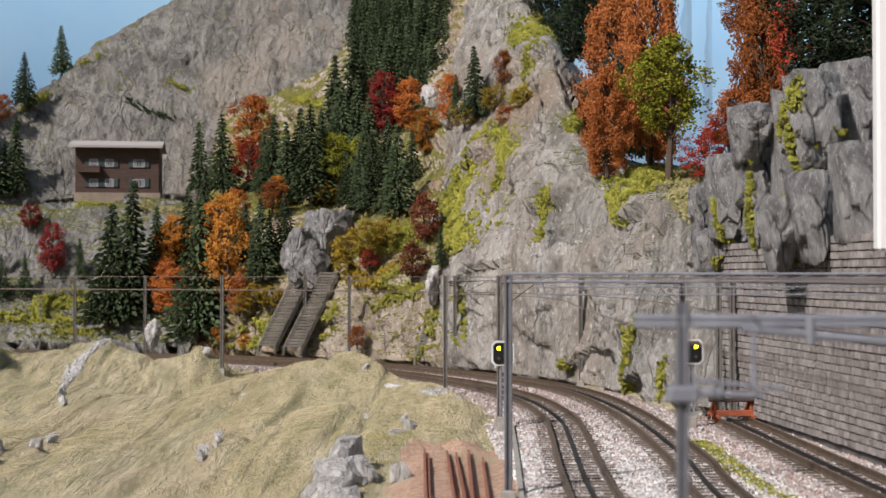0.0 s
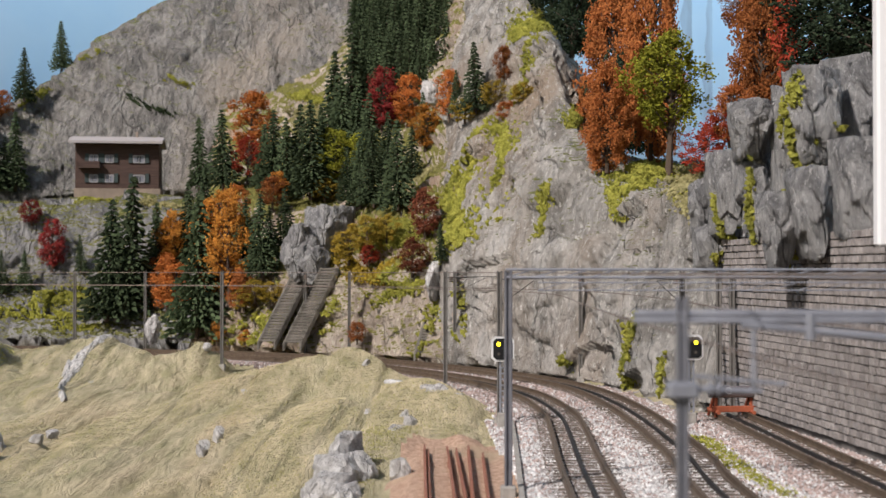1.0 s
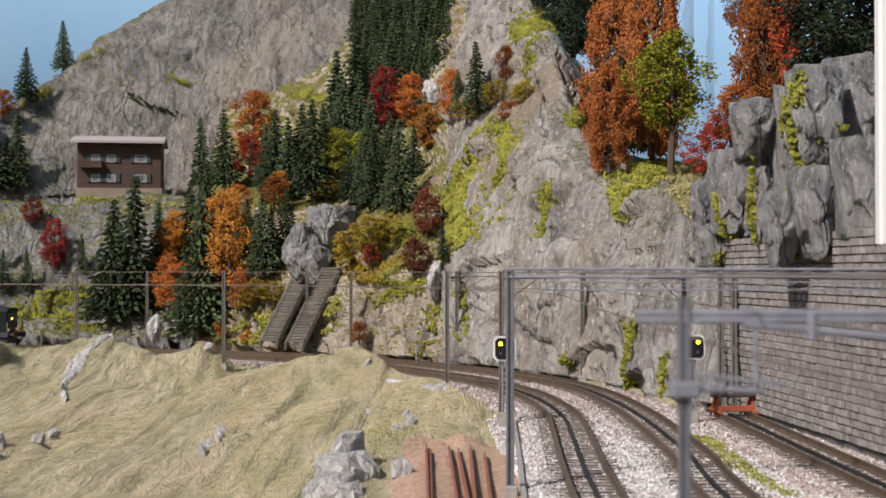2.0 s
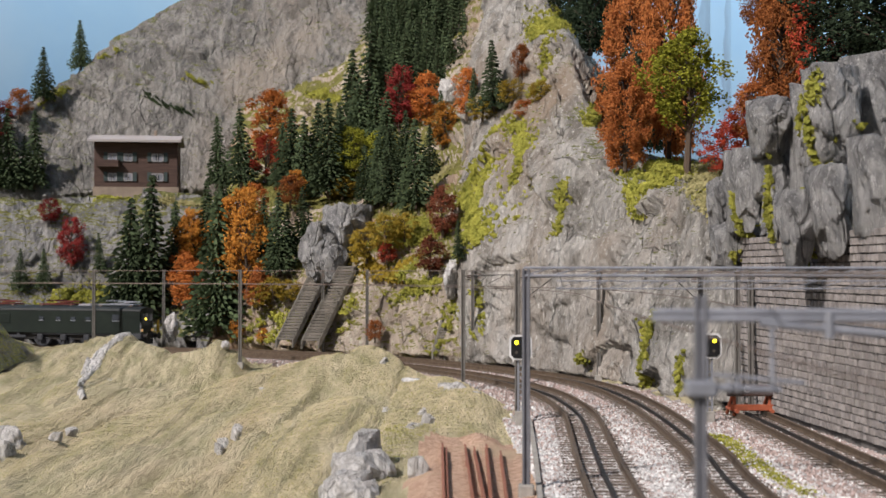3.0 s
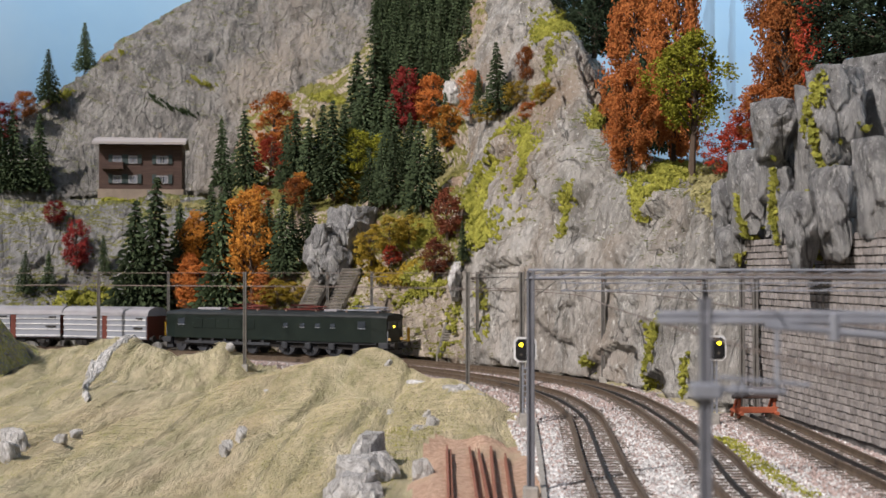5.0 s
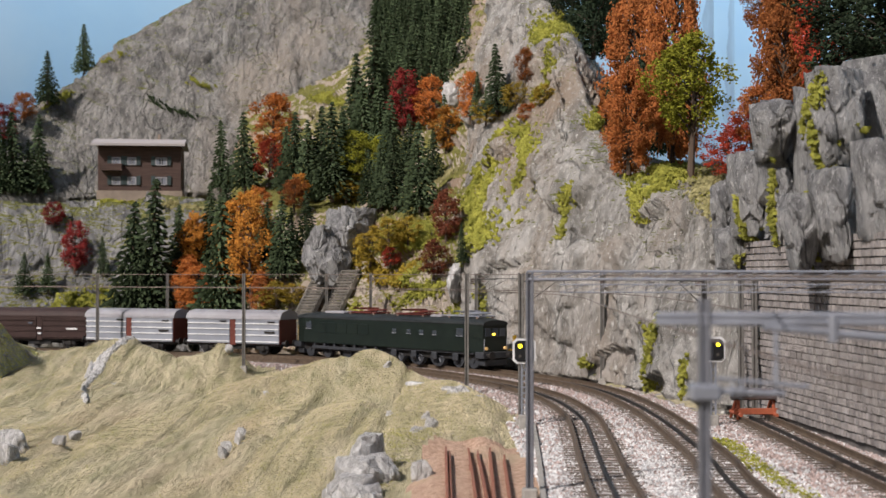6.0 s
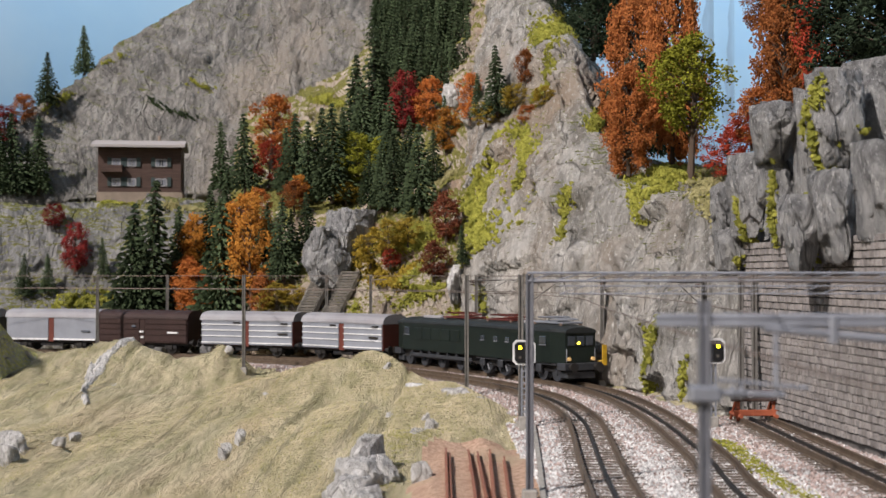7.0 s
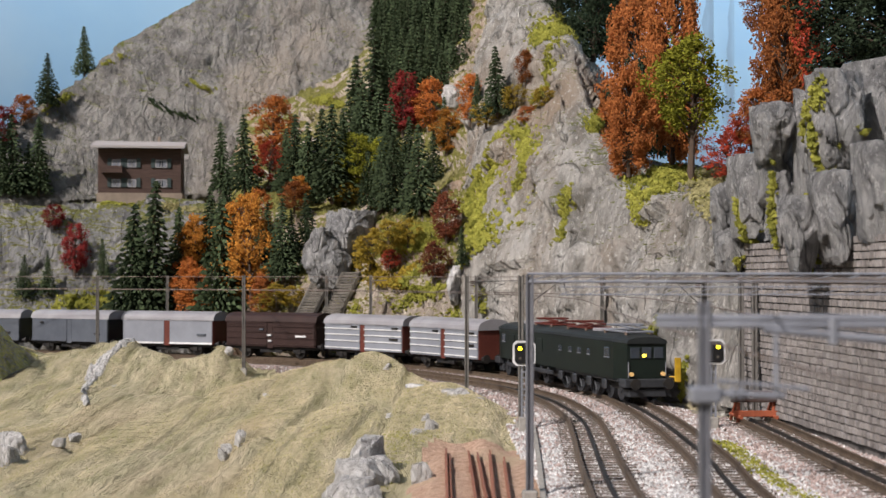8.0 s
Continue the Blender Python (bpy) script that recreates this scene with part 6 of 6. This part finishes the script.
        for k in range(7):
            box(bm, -0.083 + k * 0.0125, -0.0805 + k * 0.0125, s * (hw - 0.0012) - 0.0005, s * (hw - 0.0012) + 0.0005, 0.0088, 0.0116)
        part("side_frame", bm, "running_gear", root, "grey side frame with tanks")
        bm = bmesh.new()
        box(bm, 0.006, 0.098, s * (hw - 0.0015) - 0.0004, s * (hw - 0.0015) + 0.0004, 0.0098, 0.0116, 0.0003)
        for x in (0.014, 0.036, 0.058, 0.080):
            box(bm, x - 0.0028, x + 0.0028, s * (hw - 0.0012) - 0.0009, s * (hw - 0.0012) + 0.0009, 0.0048, 0.0102, 0.0008)
        part("axle_box", bm, "running_gear", root)
    bm = bmesh.new()
    box(bm, -0.100, 0.100, -0.0095, 0.0095, 0.0055, 0.0116, 0.0004)
    part("frame", bm, "black", root, "black underframe")
    for e in (-1, 1):
        bm = bmesh.new()
        box(bm, min(e * 0.1, e * 0.1085), max(e * 0.1, e * 0.1085), -0.0132, 0.0132, 0.0072, 0.0118, 0.0005)
        box(bm, min(e * 0.1, e * 0.107), max(e * 0.1, e * 0.107), -0.0105, 0.0105, 0.0022, 0.0068, 0.0006)
        part("buffer_beam", bm, "running_gear", root, "grey buffer beam and snow plough")
        buffers(root, e * 0.1085, 0.0095)
        for y in (-0.0066, 0.0, 0.0066):
            bm = bmesh.new()
            box(bm, e * 0.1062 - 0.0003, e * 0.1062 + 0.0003, y - 0.0026, y + 0.0026, 0.0222, 0.0280, 0.0002)
            part("front_window", bm, "window_glass", root)
        for y in (-0.0088, 0.0088):
            bm = bmesh.new()
            rod(bm, (e * 0.1058, y, 0.0142), (e * 0.1076, y, 0.0142), 0.0011, n=14)
            part("headlight", bm, "warm_lamp" if e > 0 else "signal_off", root, "round warm headlight")
        bm = bmesh.new()
        box(bm, min(e * 0.106, e * 0.1072), max(e * 0.106, e * 0.1072), -0.0026, -0.0006, 0.0230, 0.0246, 0.0004)
        part("top_light", bm, "white_lamp" if e > 0 else "signal_off", root, "lit yellow upper lamp")
        for s in (-1, 1):
            part("handrail", rod(bmesh.new(), (e * 0.1066, s * 0.0104, 0.0125), (e * 0.1066, s * 0.0104, 0.0205), 0.0003, n=6), "galvanised", root)
    bm = bmesh.new()
    box(bm, 0.1075, 0.1082, 0.0148, 0.0184, 0.0098, 0.0225, 0.0003)
    rod(bm, (0.105, 0.0132, 0.0125), (0.1078, 0.0160, 0.0125), 0.0004)
    part("crossing_plate", bm, "yellow", root, "raised yellow crossing plate")
    bm = bmesh.new()
    box(bm, -0.1105, -0.1098, -0.0085, -0.0043, 0.0118, 0.0235, 0.0003)
    rod(bm, (-0.105, -0.006, 0.0125), (-0.110, -0.006, 0.0125), 0.0004)
    part("crossing_plate", bm, "yellow", root, "raised yellow crossing plate")
    axles = [axle_set(root, x, 0.0088, spokes=10) for x in (0.014, 0.036, 0.058)]
    axles += [axle_set(root, x, 0.0055) for x in (0.080, 0.095, -0.02, -0.045, -0.07, -0.092)]
    for child in root.children_recursive:      # the type is a little longer than its drawing
        if child.name.startswith("wheelset"):
            child.location.x *= LONG
        else:
            child.data.transform(Matrix.Diagonal((LONG, 1, 1, 1)))
    return root, [(w, x * LONG, r) for w, x, r in axles], 0.072


def wagon(kind):
    look_of = {
        "ribbed": ("white covered goods wagon with red-brown door posts", "wagon_white", "wagon_roof", "wagon_red"),
        "brown": ("dark brown covered goods wagon", "wagon_brown", "wagon_brown", "wagon_brown"),
        "smooth": ("pale smooth-sided covered goods wagon with red-brown post", "wagon_white", "wagon_roof", "wagon_red"),
        "grey": ("blue-grey covered goods wagon with pale roof", "wagon_grey", "wagon_roof", "loco_roof")}
    label, side, top, end = look_of[kind]
    root = thing("goods_wagon", label, "goods wagon", "wagons of the train")
    hw, z0, z1, z2, L = 0.0128, 0.0085, 0.0285, 0.0352, 0.0445
    bm = bmesh.new()
    extruded(bm, body_profile(hw - 0.0003, z0, z1, z2 - 0.0004, 11), -L, L)
    part("end_wall", bm, end, root, "ribbed end walls")
    for s in (-1, 1):
        for e in (-1, 1):
            bm = bmesh.new()
            a, b = (0.0028, L - 0.0005) if e > 0 else (-L + 0.0005, -0.0028)
            box(bm, a, b, s * hw - 0.0006, s * hw + 0.0006, z0 + 0.0003, z1 + 0.0002, 0.0002)
            part("side_panel", bm, side, root)
            if kind in ("ribbed", "brown"):
                for zz in (0.0105, 0.0158, 0.0205, 0.0250):
                    bm = bmesh.new()
                    box(bm, a, b, s * (hw + 0.0008) - 0.0004, s * (hw + 0.0008) + 0.0004, zz - 0.0004, zz + 0.0004)
                    part("rib", bm, "signal_white" if kind == "ribbed" else side, root, "raised pale rib" if kind == "ribbed" else "")
            else:
                bm = bmesh.new()
                box(bm, a, b, s * (hw + 0.0007) - 0.0004, s * (hw + 0.0007) + 0.0004, z0 + 0.0006, z0 + 0.0020)
                part("sill_rail", bm, "signal_white" if kind == "smooth" else side, root)
        bm = bmesh.new()
        box(bm, -0.0026, 0.0026, s * hw - 0.0004, s * hw + 0.0010, z0 - 0.001, z1, 0.0002)
        part("door_post", bm, end if kind != "grey" else side, root, "red-brown door post" if end == "wagon_red" else "")
    # lettering as plain bars
    bars = {"ribbed": ((-0.040, -0.034, 0.0262, "black"), (-0.040, -0.031, 0.0182, "black"), (0.006, 0.012, 0.0265, "black")), "brown": ((-0.036, -0.026, 0.0175, "signal_white"), (0.006, 0.010, 0.0225, "wagon_grey"), (-0.002, 0.002, 0.018, "signal_white"), (-0.002, 0.001, 0.0135, "signal_white")),
            "smooth": ((-0.038, -0.030, 0.017, "wagon_grey"),), "grey": ((-0.036, -0.030, 0.016, "black"), (0.03, 0.034, 0.025, "black"))}[kind]
    for x0, x1, z, mat in bars:
        bm = bmesh.new()
        box(bm, -x1, -x0, -hw - 0.0016, -hw - 0.0005, z - 0.0007, z + 0.0007)
        part("marking", bm, mat, root)
    bm = bmesh.new()
    prof = [(-hw - 0.0009, z1 - 0.0002), (-hw - 0.0008, z1 + 0.0006)]
    for k in range(1, 12):
        a = math.pi * (1 - k / 12)
        prof.append(((hw + 0.0006) * math.cos(a), z1 + 0.0006 + (z2 - z1) * math.sin(a) ** 0.8))
    prof += [(hw + 0.0008, z1 + 0.0006), (hw + 0.0009, z1 - 0.0002)]
    extruded(bm, prof, -L - 0.001, L + 0.001)
    part("roof", bm, top, root, "arched roof")
    bm = bmesh.new()
    box(bm, -L, L, -0.0105, 0.0105, 0.0066, 0.0088, 0.0003)
    for s in (-1, 1):
        for x in (-0.027, 0.027):
            box(bm, x - 0.006, x + 0.006, s * 0.0105 - 0.0005, s * 0.0105 + 0.0005, 0.0040, 0.0072, 0.0004)
            box(bm, x - 0.0022, x + 0.0022, s * 0.0112 - 0.0008, s * 0.0112 + 0.0008, 0.0030, 0.0070, 0.0005)
        box(bm, -0.012, 0.010, s * 0.0100 - 0.0006, s * 0.0100 + 0.0006, 0.0040, 0.0066, 0.0003)
    part("underframe", bm, "black", root, "black underframe")
    for e in (-1, 1):
        buffers(root, e * L, 0.0092)
    return root, [axle_set(root, x, 0.0052, mat="black") for x in (-0.027, 0.027)], 0.027


PITCH = 0.1025
TRAIN = [locomotive()] + [wagon(k) for k in ("ribbed", "ribbed", "brown", "smooth", "grey", "grey")]
SETBACK = [0.1178] + [0.2365 + PITCH * (k + 0.5) for k in range(6)]   # from the front buffers to each middle

# ---- motion ----
FRONT = [(0.0, 0.152), (1.0, 0.276), (2.0, 0.400), (3.0, 0.523), (3.5, 0.585), (4.0, 0.645), (4.5, 0.706), (5.0, 0.770), (5.8, 0.873), (6.0, 0.899), (6.5, 0.960), (7.0, 1.015), (7.5, 1.076), (8.0, 1.142)]
ZERO = float(OUT_LEN[np.argmin(np.hypot(OUT_LINE[:, 0] + 0.75, OUT_LINE[:, 1] - 1.30))])
FRONT_CURVE = spline([(t, s) for t, s in FRONT], 400)


def front_at(t):
    return float(np.interp(t, FRONT_CURVE[:, 0], FRONT_CURVE[:, 1]))


def on_line(s):
    s += ZERO
    return Vector((np.interp(s, OUT_LEN, OUT_LINE[:, 0]), np.interp(s, OUT_LEN, OUT_LINE[:, 1]), RAIL))


def motions():
    for (root, axles, base), back in zip(TRAIN, SETBACK):
        rows = []
        for k in range(65):
            t = k * 0.125
            s = front_at(t) - back
            a, b = on_line(s - base), on_line(s + base)
            mid, d = (a + b) / 2, b - a
            rows.append((t, pose(mid.x, mid.y, RAIL, 0, 0, math.degrees(math.atan2(d.y, d.x)))))
        walk(root, rows)
        for wheel, x, r in axles:
            n = 120 if r > 0.007 else 240
            walk(wheel, [(8.0 * k / n, Matrix.Translation((x, 0, r)) @ Matrix.Rotation(front_at(8.0 * k / n) / r, 4, "Y")) for k in range(n + 1)])


motions()
